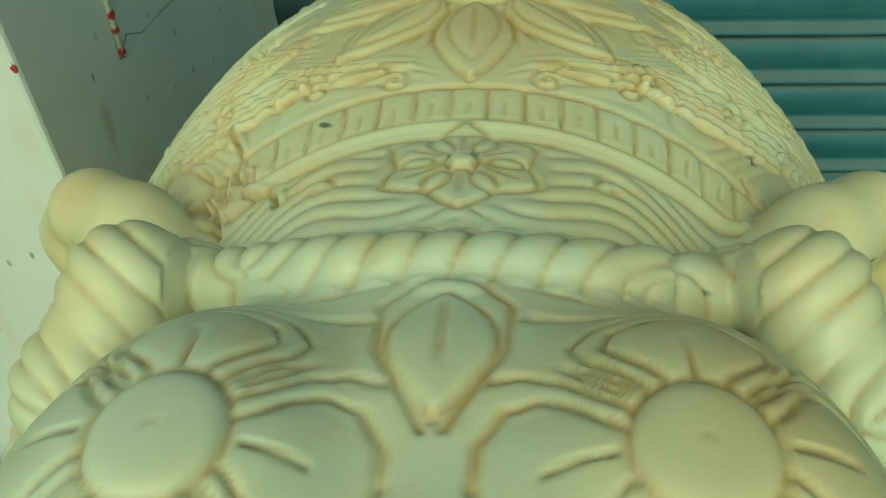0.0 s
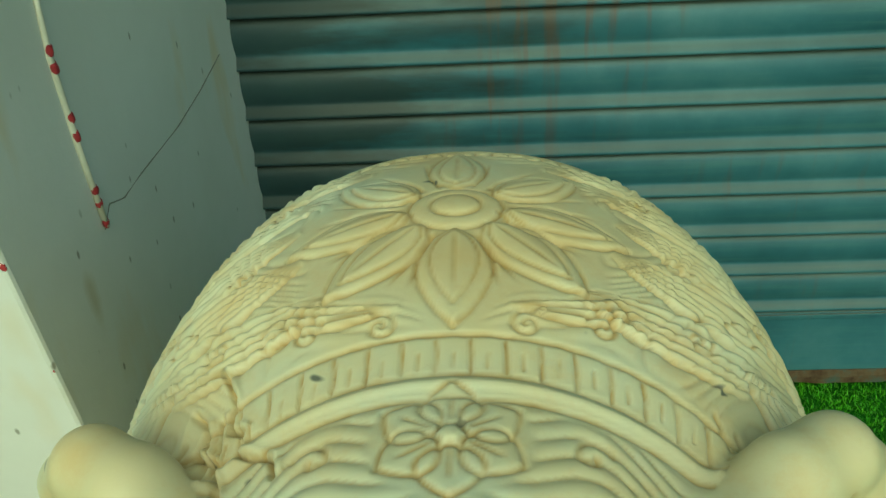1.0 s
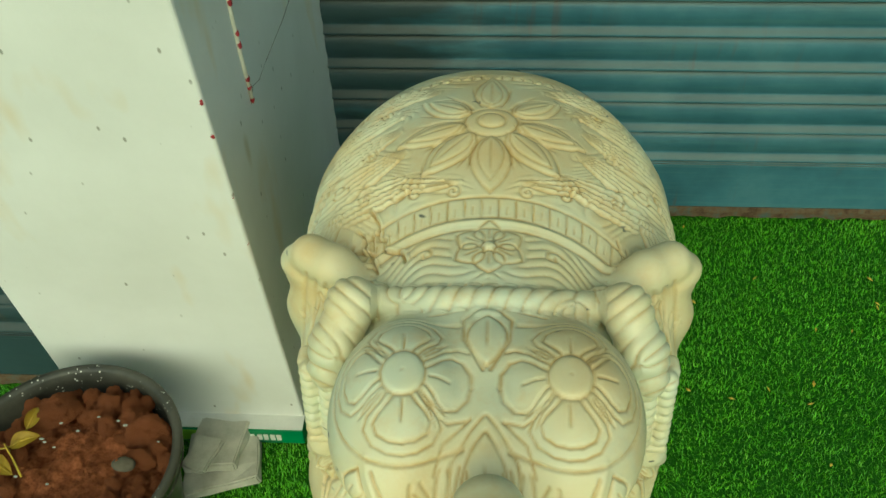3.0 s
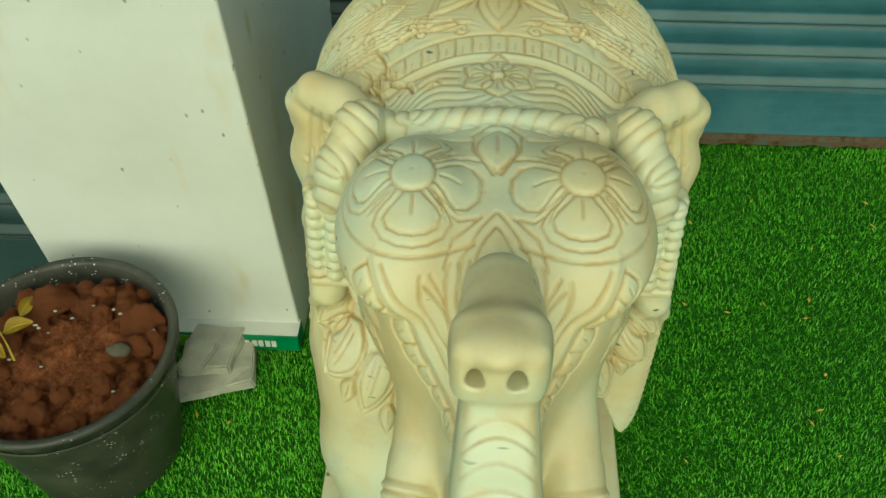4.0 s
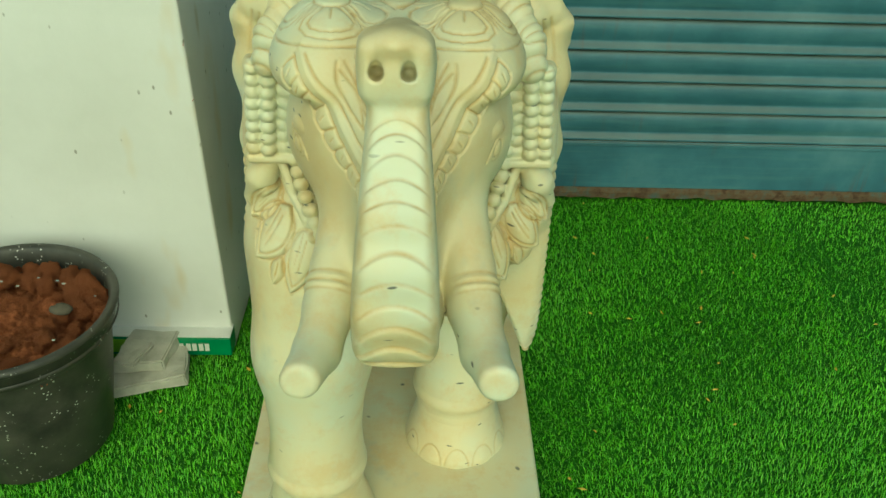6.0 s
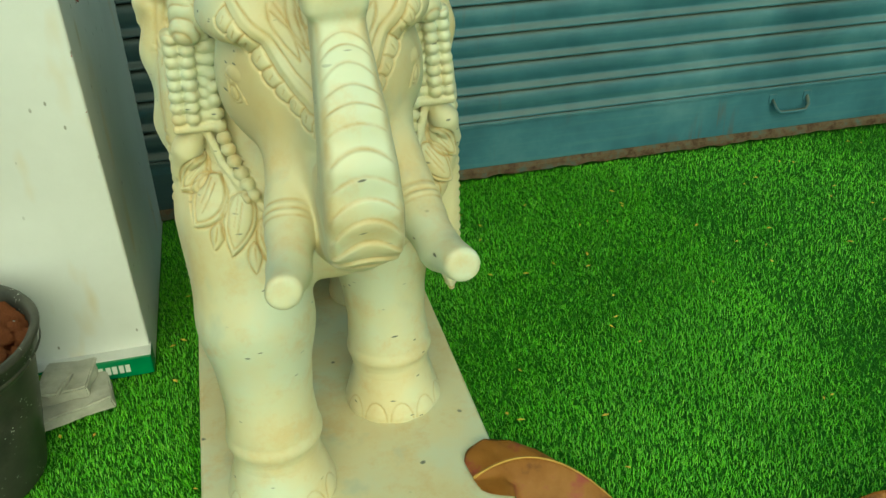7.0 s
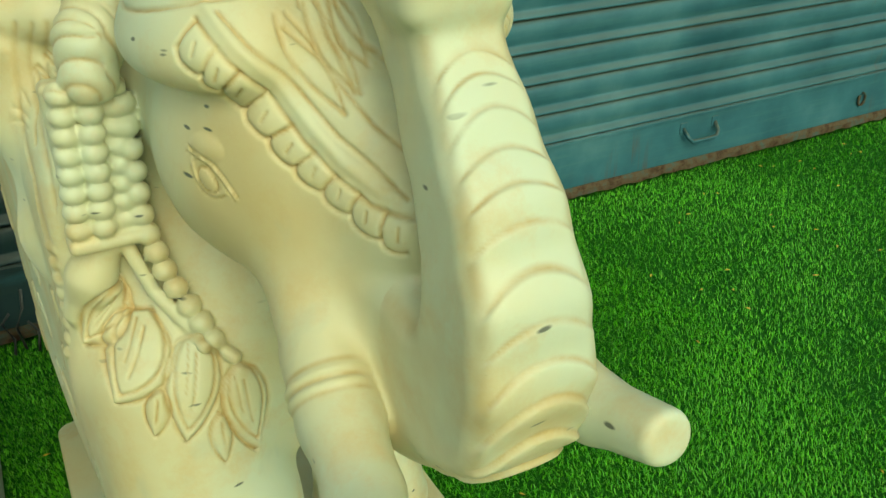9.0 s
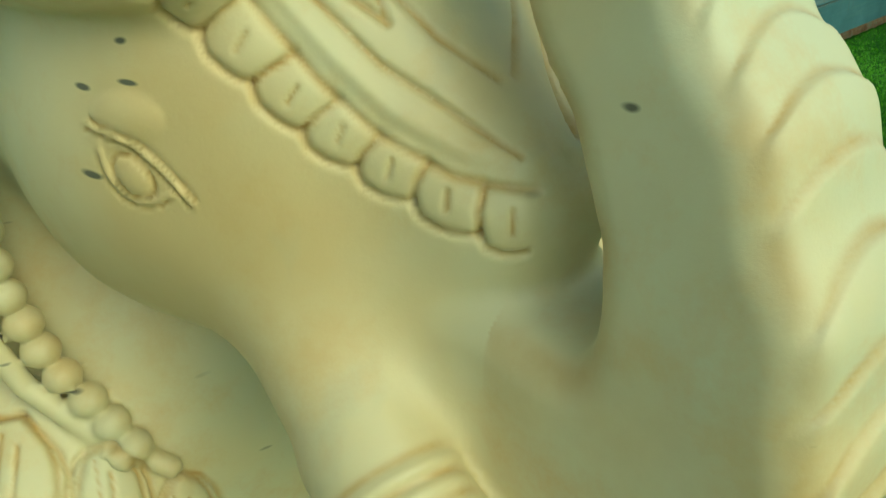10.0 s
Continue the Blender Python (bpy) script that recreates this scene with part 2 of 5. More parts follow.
def lathe_bm(profile, n=64, close=False):
    bm = bmesh.new()
    rings = []
    for r, z in profile:
        rings.append([bm.verts.new((r * math.cos(2 * math.pi * i / n), r * math.sin(2 * math.pi * i / n), z)) for i in range(n)])
    for a, b in zip(rings, rings[1:]):
        for i in range(n):
            bm.faces.new((a[i], a[(i + 1) % n], b[(i + 1) % n], b[i]))
    if close:
        bm.faces.new(rings[0][::-1])
        bm.faces.new(rings[-1])
    return bm


def tube_bm(points, radius, n=8, bm=None):
    bm = bm or bmesh.new()
    pts = [Vector(p) for p in points]
    prev = None
    for i, p in enumerate(pts):
        d = (pts[min(i + 1, len(pts) - 1)] - pts[max(i - 1, 0)]).normalized()
        a = d.orthogonal().normalized()
        b = d.cross(a)
        r = radius[i] if isinstance(radius, (list, tuple)) else radius
        ring = [bm.verts.new(p + r * (math.cos(2 * math.pi * k / n) * a + math.sin(2 * math.pi * k / n) * b)) for k in range(n)]
        if prev:
            off = min(range(n), key=lambda o: (ring[o].co - prev[0].co).length)
            ring = ring[off:] + ring[:off]
            for k in range(n):
                bm.faces.new((prev[k], prev[(k + 1) % n], ring[(k + 1) % n], ring[k]))
        else:
            bm.faces.new(ring[::-1])
        prev = ring
    bm.faces.new(prev)
    return bm


def rough_bm(bm, amount, scale, seed=0.0):
    for v in bm.verts:
        v.co += noise.noise_vector(v.co * scale + Vector((seed, seed * 1.7, seed * 0.3))) * amount
    return bm


# ---------------------------------------------------------------- ground, walls, roof
def grid_sheet(name, x0, x1, y0, y1, z, material):
    ob = mesh_ob(name, [(x0, y0, z), (x1, y0, z), (x1, y1, z), (x0, y1, z)], [(0, 1, 2, 3)], material)
    return ob


ground = tagged(grid_sheet("ground", -400, 400, -400, 400, -0.012, TURF_BASE), "green artificial turf backing over level ground", "ground", kind="structure")

pillar_bm = box_bm(-0.716, -0.322, 0.915, 1.56, -0.012, 2.6, 0.004)
for v in pillar_bm.verts:
    if v.co.y < 1:
        v.co.y -= 0.095 * v.co.z
pillar = tagged(part("pillar", pillar_bm, PLASTER), "white painted plaster pillar with stains and pits", "pillar", kind="structure")
wall_north = tagged(part("wall_north", box_bm(-4, 4, 1.60, 1.80, -0.012, 3.0), DARK_WALL), "grey wall behind the rolling shutters", "wall", kind="structure")
lintel = tagged(part("lintel", box_bm(-4, 4, 1.44, 1.60, 2.3, 2.7), PLASTER), "white plaster lintel above the rolling shutter", "lintel", kind="structure")
# unseen slab, added to block the sky overhead so light comes from the front
ceiling = tagged(part("ceiling", box_bm(-4, 4, 0.40, 1.80, 2.7, 2.82), CONCRETE), "unseen grey concrete canopy, added to hold back light from above", "ceiling", kind="structure")


# ---------------------------------------------------------------- rolling shutter
PITCH, SHUT_Y, SHUT_Z = 0.0745, 1.5, 0.157


def slat_mesh(x0, x1, name):
    """One interlocking lath: a dusty ledge that slopes out to a lip over the joint, and a convex face above it."""
    prof = [(0.016, 0.000), (0.000, 0.0005), (-0.0105, 0.0015), (-0.0120, 0.0035), (-0.0105, 0.0070), (-0.0065, 0.0125), (-0.0025, 0.0180), (-0.0015, 0.0210), (-0.0035, 0.0260),
            (-0.0062, 0.0340), (-0.0078, 0.0430), (-0.0080, 0.0520), (-0.0065, 0.0610), (-0.0030, 0.0680), (0.0010, 0.0715), (0.0060, 0.0730), (0.016, 0.0735)]
    n = 24
    verts, faces = [], []
    for i in range(n + 1):
        x = x0 + (x1 - x0) * i / n
        for y, z in prof:
            wob = 0.0012 * noise.noise(Vector((x * 3, y * 20, z * 4)))
            verts.append((x, y + wob, z))
    k = len(prof)
    for i in range(n):
        for j in range(k - 1):
            a = i * k + j
            faces.append((a, a + k, a + k + 1, a + 1))
    me = bpy.data.meshes.new(name)
    me.from_pydata(verts, [], faces)
    me.polygons.foreach_set("use_smooth", [True] * len(faces))
    me.materials.append(SHUTTER)
    return me


def rolling_shutter(name, x0, x1, label, y=SHUT_Y):
    top = new(name)
    top.location = (0, y, 0)
    me = slat_mesh(x0, x1, "slat")
    z = SHUT_Z
    while z < 2.32:
        s = new("slat", me)
        s.parent = top
        s.location = (0, 0.0008 * math.sin(z * 91), z)
        z += PITCH
    bar = part("bottom_rail", rough_bm(box_bm(x0, x1, -0.010, 0.016, 0.030, SHUT_Z - 0.001, 0.003), 0.0008, 7), SHUTTER, top)
    part("rail_lip", box_bm(x0, x1, -0.014, -0.0105, SHUT_Z - 0.012, SHUT_Z - 0.003, 0.0015), SHUTTER, top)
    # flaking lower edge
    bm = bmesh.new()
    n = 220
    lo = []
    for i in range(n + 1):
        x = x0 + (x1 - x0) * i / n
        zz = 0.004 + 0.007 * noise.noise(Vector((x * 23, 0, 3))) 
        yy = -0.013 + 0.003 * noise.noise(Vector((x * 31, 7, 0)))
        lo.append([bm.verts.new((x, yy, zz)), bm.verts.new((x, yy - 0.001, 0.019 + 0.007 * noise.noise(Vector((x * 17, 2, 9))))), bm.verts.new((x, -0.0105, 0.031)), bm.verts.new((x, 0.012, 0.0295)), bm.verts.new((x, 0.012, zz))])
    for a, b in zip(lo, lo[1:]):
        for j in range(5):
            bm.faces.new((a[j], b[j], b[(j + 1) % 5], a[(j + 1) % 5]))
    part("lower_edge", bm, RUST, top, "rusty flaking lower edge")
    return tagged(top, label, "shutter")


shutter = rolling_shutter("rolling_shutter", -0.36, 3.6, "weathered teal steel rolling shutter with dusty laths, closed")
neighbour_shutter = rolling_shutter("rolling_shutter", -3.6, -0.722, "weathered teal steel rolling shutter beside the pillar, closed", 1.0)
# handles and latch ring of the wide shutter
for h0 in (0.0, 1.262):
    hb = tube_bm([(1.333 + h0, -0.010, 0.118), (1.335 + h0, -0.030, 0.100), (1.345 + h0, -0.036, 0.090), (1.385 + h0, -0.037, 0.088), (1.425 + h0, -0.036, 0.090), (1.436 + h0, -0.030, 0.101), (1.440 + h0, -0.010, 0.120)], 0.0055, 10)
    handle = part("handle", hb, SHUTTER, shutter, "bent steel pull handle", smooth=True)
    for hx in (1.333 + h0, 1.440 + h0):
        part("handle_plate", box_bm(hx - 0.012, hx + 0.012, -0.013, -0.0095, 0.105, 0.135, 0.002), SHUTTER, handle)
part("latch_ring", tube_bm([(2.005 + 0.014 * math.sin(a), -0.016, 0.085 + 0.018 * math.cos(a)) for a in [k * math.pi / 8 for k in range(15)]], 0.0035, 8), RUST, shutter, "rusty latch ring", smooth=True)

# ---------------------------------------------------------------- marks on the pillar
PX = -0.322
strip_mark = tagged(part("plastic_strip", tube_bm([(PX + 0.002, 1.004, 0.900), (PX + 0.002, 0.993, 0.816), (PX + 0.002, 0.994, 0.740), (PX + 0.003, 0.998, 0.658)], 0.0028, 8), CREAM_STRIP, smooth=True), "thin white strip with red paint specks on the pillar", "strip")
for k, (yy, zz) in enumerate(((0.9945, 0.822), (0.9935, 0.808), (0.9945, 0.765), (0.9945, 0.748), (0.997, 0.696), (0.9975, 0.682), (0.9985, 0.662))):
    bm = bmesh.new()
    bmesh.ops.create_icosphere(bm, subdivisions=2, radius=0.0041, matrix=Matrix.Translation((PX + 0.003, yy, zz)) @ Matrix.Diagonal((0.7, 1, 1.6, 1)))
    part("paint_speck", rough_bm(bm, 0.0012, 300, k), RED_PAINT, strip_mark)
tagged(part("wall_crack", tube_bm([(PX + 0.0002, 0.999, 0.654), (PX + 0.0002, 1.020, 0.668), (PX + 0.0002, 1.052, 0.656), (PX + 0.0002, 1.103, 0.655), (PX + 0.0002, 1.225, 0.647), (PX + 0.0002, 1.325, 0.649), (PX + 0.0002, 1.424, 0.656)], 0.0008, 5), CRACK), "thin crack in the plaster beside the strip", "crack", kind="structure")
# chipped edge of the pillar where the red undercoat shows, and a scraped patch on its front
PILLAR_CHIPS = ((0.770, 0.0034), (0.718, 0.0032), (0.612, 0.0022), (0.520, 0.0024))
for k, (zz, r) in enumerate(PILLAR_CHIPS):
    bm = bmesh.new()
    bmesh.ops.create_icosphere(bm, subdivisions=2, radius=r, matrix=Matrix.Translation((PX - 0.003, 0.9165 - 0.095 * zz, zz)) @ Matrix.Diagonal((0.8, 0.5, 1.5, 1)))
    tagged(part("paint_chip", rough_bm(bm, 0.0015, 260, k + 3), RED_PAINT, smooth=True), "small red paint chip on the pillar edge", "paint chip", group="paint chips on the pillar", kind="structure")

# ---------------------------------------------------------------- the carved elephant
def smin(a, b, k):
    h = np.clip(0.5 + 0.5 * (b - a) / k, 0, 1)
    return b + (a - b) * h - k * h * (1 - h)


def ell(p, c, r):
    q = [(p[i] - c[i]) / r[i] for i in range(3)]
    d = np.sqrt(q[0] ** 2 + q[1] ** 2 + q[2] ** 2)
    g = np.sqrt((q[0] / r[0]) ** 2 + (q[1] / r[1]) ** 2 + (q[2] / r[2]) ** 2) + 1e-6
    return d * (d - 1) / g


def sup(p, c, r, n):
    q = [np.abs((p[i] - c[i]) / r[i]) for i in range(3)]
    return ((q[0] ** n + q[1] ** n + q[2] ** n) ** (1.0 / n) - 1) * min(r)


def cone(p, a, b, ra, rb, sx=1.0):
    """A capsule between a and b whose radius runs from ra to rb; sx widens it across."""
    a, b = np.array(a, float), np.array(b, float)
    d = b - a
    l2 = float(d @ d)
    q = [(p[i] - a[i]) for i in range(3)]
    t = np.clip((q[0] * d[0] + q[1] * d[1] + q[2] * d[2]) / l2, 0, 1)
    e = [(q[i] - t * d[i]) for i in range(3)]
    return np.sqrt((e[0] / sx) ** 2 + e[1] ** 2 + e[2] ** 2) - (ra + (rb - ra) * t)


def tube(p, pts, radii, sx=1.0, k=0.0):
    out = None
    for i, (a, b, ra, rb) in enumerate(zip(pts, pts[1:], radii, radii[1:])):
        d = cone(p, a, b, ra, rb, sx[i] if isinstance(sx, list) else sx)
        out = d if out is None else (smin(out, d, k) if k else np.minimum(out, d))
    return out


def rbox(p, c, h, r):
    q = [np.abs(p[i] - c[i]) - h[i] + r for i in range(3)]
    o = np.sqrt(sum(np.maximum(v, 0) ** 2 for v in q))
    return o + np.minimum(np.maximum(q[0], np.maximum(q[1], q[2])), 0) - r


# middle line of the raised trunk in the plane of the head: y, z and half its depth
TRUNK = [(0.340, 0.612, 0.044), (0.300, 0.600, 0.046), (0.262, 0.597, 0.046), (0.238, 0.608, 0.044), (0.227, 0.634, 0.039), (0.227, 0.668, 0.034), (0.240, 0.708, 0.029), (0.264, 0.746, 0.026), (0.290, 0.786, 0.025), (0.312, 0.806, 0.026)]
TRUNK_X = 0.004


def trunk_half(z):
    """Half the width of the trunk, which narrows upwards."""
    return np.interp(z, [0.55, 0.62, 0.66, 0.71, 0.78], [0.0370, 0.0375, 0.0355, 0.0315, 0.0250])


def trunk_form(p):
    x, y, z = p
    bow = 5.0 * (x - TRUNK_X) ** 2
    d2 = None
    for (y0, z0, r0), (y1, z1, r1) in zip(TRUNK, TRUNK[1:]):
        dy, dz = y1 - y0, z1 - z0
        t = np.clip(((y - y0) * dy + (z - z0) * dz) / (dy * dy + dz * dz), 0, 1)
        d = np.hypot(y - y0 - t * dy, z - z0 - t * dz) - (r0 + (r1 - r0) * t)
        d2 = d if d2 is None else smin(d2, d, 0.010)
    r = 0.011
    a, b = d2 + bow + r, np.abs(x - TRUNK_X) - trunk_half(z) + r
    return np.hypot(np.maximum(a, 0), np.maximum(b, 0)) + np.minimum(np.maximum(a, b), 0) - r


def beads(p, pts, r, step, sx=1.0):
    """A string of beads along a line."""
    out = None
    for a, b in zip(pts, pts[1:]):
        a, b = np.array(a), np.array(b)
        n = max(1, int(round(np.linalg.norm(b - a) / step)))
        for i in range(n):
            d = ell(p, a + (b - a) * (i + 0.5) / n, (r * sx, r, r * 0.92))
            out = d if out is None else np.minimum(out, d)
    return out


def local(p, lo, hi, fn):
    """fn inside a box, a safe distance outside it."""
    k = (p[0] > lo[0]) & (p[0] < hi[0]) & (p[1] > lo[1]) & (p[1] < hi[1]) & (p[2] > lo[2]) & (p[2] < hi[2])
    out = np.full(p[0].shape, 0.05)
    if k.any():
        out[k] = fn(tuple(c[k] for c in p))
    return out


def statue_form(x, y, z):
    """Distance to the rough form of the whole statue, worked out in small runs."""
    shape = np.shape(x)
    x, y, z = (np.asarray(c, dtype=float).reshape(-1) for c in (x, y, z))
    out = np.empty(len(x))
    for i in range(0, len(x), 30000):
        out[i:i + 30000] = form_run(x[i:i + 30000], y[i:i + 30000], z[i:i + 30000])
    return out.reshape(shape)


def body_form(ax, y, z):
    """The barrel of the body under its cloth, and the cloth that hangs down the sides."""
    u = ((ax / 0.25) ** 2.19 + (np.abs(z - 0.478) / 0.318) ** 2.19) ** (1 / 2.19)
    body = ((u ** 2.18 + (np.abs(y - 0.74) / 0.35) ** 2.18) ** (1 / 2.18) - 1) * 0.26
    hem = 0.268 + 0.13 * np.clip((0.180 - ax) / 0.05, 0, 1)
    for cut in (0.548 - y, ax - 0.186 - 0.085 * np.clip(y - 0.55, 0, 0.3), hem - z):
        body = -smin(-body, -cut, 0.018)
    return body


def form_run(x, y, z):
    ax = np.abs(x)
    p, m = (x, y, z), (ax, y, z)
    # body under its cloth, and the cloth that hangs down the sides
    body = body_form(ax, y, z)
    d = body
    d = smin(d, ell(p, (0, 0.56, 0.70), (0.115, 0.12, 0.095)), 0.03)
    # chest and legs
    d = smin(d, ell(p, (0, 0.60, 0.50), (0.15, 0.13, 0.16)), 0.04)
    for cx, cy in ((-0.113, 0.492), (0.088, 0.655), (-0.118, 0.885), (0.105, 0.99)):
        leg = tube(p, [(cx, cy + 0.058, 0.47), (cx, cy + 0.026, 0.33), (cx, cy, 0.155), (cx, cy, 0.125)], [0.079, 0.073, 0.058, 0.060], k=0.03)
        ring = np.sqrt((np.sqrt((x - cx) ** 2 + (y - cy) ** 2) - 0.058) ** 2 + (z - 0.150) ** 2) - 0.011
        foot = cone(p, (cx, cy - 0.004, 0.115), (cx, cy - 0.006, 0.052), 0.062, 0.080)
        foot = np.maximum(foot, 0.040 - z)
        leg = np.minimum(smin(leg, ring, 0.006), foot)
        d = smin(d, leg, 0.025) if cy < 0.6 or cy > 0.8 else smin(d, leg, 0.03)
    # head: a broad skull that tapers like a wedge to the root of the trunk
    head = smin(ell(p, (0.003, 0.475, 0.690), (0.111, 0.115, 0.115)), cone(m, (0.028, 0.436, 0.685), (0.006, 0.335, 0.617), 0.072, 0.036), 0.045)
    head = smin(head, ell(p, (0.002, 0.394, 0.726), (0.078, 0.054, 0.062)), 0.035)
    head = smin(head, cone(p, (0.003, 0.420, 0.750), (0.003, 0.324, 0.670), 0.047, 0.036), 0.025)
    dome = ell(m, (0.0625, 0.447, 0.748), (0.0640, 0.092, 0.070))
    dome = -smin(-dome, z - 0.742, 0.030)
    head = smin(head, dome, 0.010)
    mt = (np.abs(x - 0.008), y, z)
    head = smin(head, cone(mt, (0.050, 0.390, 0.632), (0.064, 0.328, 0.588), 0.032, 0.0255), 0.018)
    # lower lip between the tusks
    head = smin(head, ell(p, (0.004, 0.325, 0.552), (0.046, 0.080, 0.030)), 0.022)
    d = smin(d, head, 0.018)
    d = smin(d, trunk_form(p), 0.010)
    # trunk tip with its two nostrils
    tip = smin(cone(p, (0.003, 0.338, 0.811), (0.003, 0.288, 0.818), 0.0255, 0.0285), rbox(p, (0.002, 0.2790, 0.8190), (0.0295, 0.0195, 0.0275), 0.012), 0.012)
    tip = smin(tip, ell(p, (0.002, 0.268, 0.843), (0.014, 0.014, 0.008)), 0.010)
    d = smin(d, tip, 0.007)
    for s in (-0.0125, 0.0125):
        d = np.maximum(d, -cone(p, (s, 0.246, 0.825), (s, 0.284, 0.812), 0.0072, 0.0045))
        d = -smin(-d, cone(p, (s, 0.250, 0.834), (s, 0.262, 0.826), 0.0040, 0.0030), 0.006)
    # tusks, bent up a little at their blunt ends
    tusk = tube(mt, [(0.064, 0.335, 0.588), (0.069, 0.300, 0.566), (0.077, 0.250, 0.553), (0.088, 0.190, 0.5650)], [0.0265, 0.0248, 0.0214, 0.0172], k=0.008)
    tusk = -smin(-tusk, 0.98 * (y - 0.194) - 0.2 * (z - 0.562), 0.007)
    d = smin(d, tusk, 0.004)
    # ears: a curled top, a thin plate with a wavy rim and a pointed lobe
    wav = 0.005 * np.sin(z * 68.0)
    plate = rbox((ax - 0.45 * (y - 0.63), y, z), (0.160 + wav, 0.625, 0.640), (0.040, 0.014, 0.100), 0.012)
    d = smin(d, plate, 0.012)
    d = smin(d, tube(m, [(0.118, 0.602, 0.742), (0.146, 0.614, 0.751), (0.169, 0.629, 0.750), (0.1855, 0.637, 0.734), (0.1925, 0.640, 0.712)], [0.017, 0.0190, 0.0172, 0.0135, 0.0085], k=0.012), 0.008)
    d = smin(d, tube(m, [(0.148, 0.536, 0.603), (0.163, 0.538, 0.575), (0.178, 0.548, 0.544)], [0.0135, 0.0165, 0.010], k=0.01), 0.005)
    # rope over the neck and its wound knots
    s = np.clip(ax / 0.105, 0, 1.05)
    rope = np.sqrt((y - (0.541 + 0.022 * s ** 2)) ** 2 + (z - (0.789 - 0.030 * s ** 2)) ** 2) - 0.0125
    rope = np.maximum(rope, ax - 0.112)
    d = smin(d, rope, 0.003)
    d = smin(d, tube(m, [(0.100, 0.566, 0.764), (0.117, 0.549, 0.775), (0.132, 0.522, 0.750), (0.138, 0.514, 0.728)], [0.014, 0.0205, 0.0205, 0.018], k=0.006), 0.004)
    # strings of beads that hang from the knots
    for dx, dy in ((-0.0165, -0.002), (0.0005, -0.010), (0.0172, -0.007)):
        line = [(0.140 + dx, 0.523 + dy, 0.726), (0.148 + dx, 0.528 + dy, 0.615)]
        d = smin(d, local(m, (0.10, 0.48, 0.58), (0.20, 0.57, 0.76), lambda q: beads(q, line, 0.0092, 0.0140)), 0.002)
    d = smin(d, local(m, (0.06, 0.40, 0.44), (0.15, 0.56, 0.75), lambda q: beads(q, [(0.119, 0.522, 0.715), (0.121, 0.522, 0.615), (0.112, 0.512, 0.572), (0.100, 0.497, 0.545), (0.090, 0.482, 0.520)], 0.0092, 0.0165)), 0.002)
    d = smin(d, rbox(m, (0.145, 0.531, 0.668), (0.0245, 0.011, 0.058), 0.006), 0.003)
    d = smin(d, rbox(m, (0.149, 0.526, 0.609), (0.025, 0.013, 0.0055), 0.005), 0.003)
    # cord below the beads and a collar of large petals under the neck
    d = smin(d, tube(m, [(0.139, 0.530, 0.612), (0.124, 0.517, 0.562), (0.104, 0.497, 0.532), (0.080, 0.478, 0.510)], [0.0055] * 4), 0.003)
    for cx, cy, cz in ((0.160, 0.556, 0.530), (0.144, 0.540, 0.500), (0.112, 0.517, 0.480), (0.078, 0.500, 0.468)):
        d = smin(d, ell(m, (cx, cy, cz), (0.024, 0.022, 0.044)), 0.006)
    return d


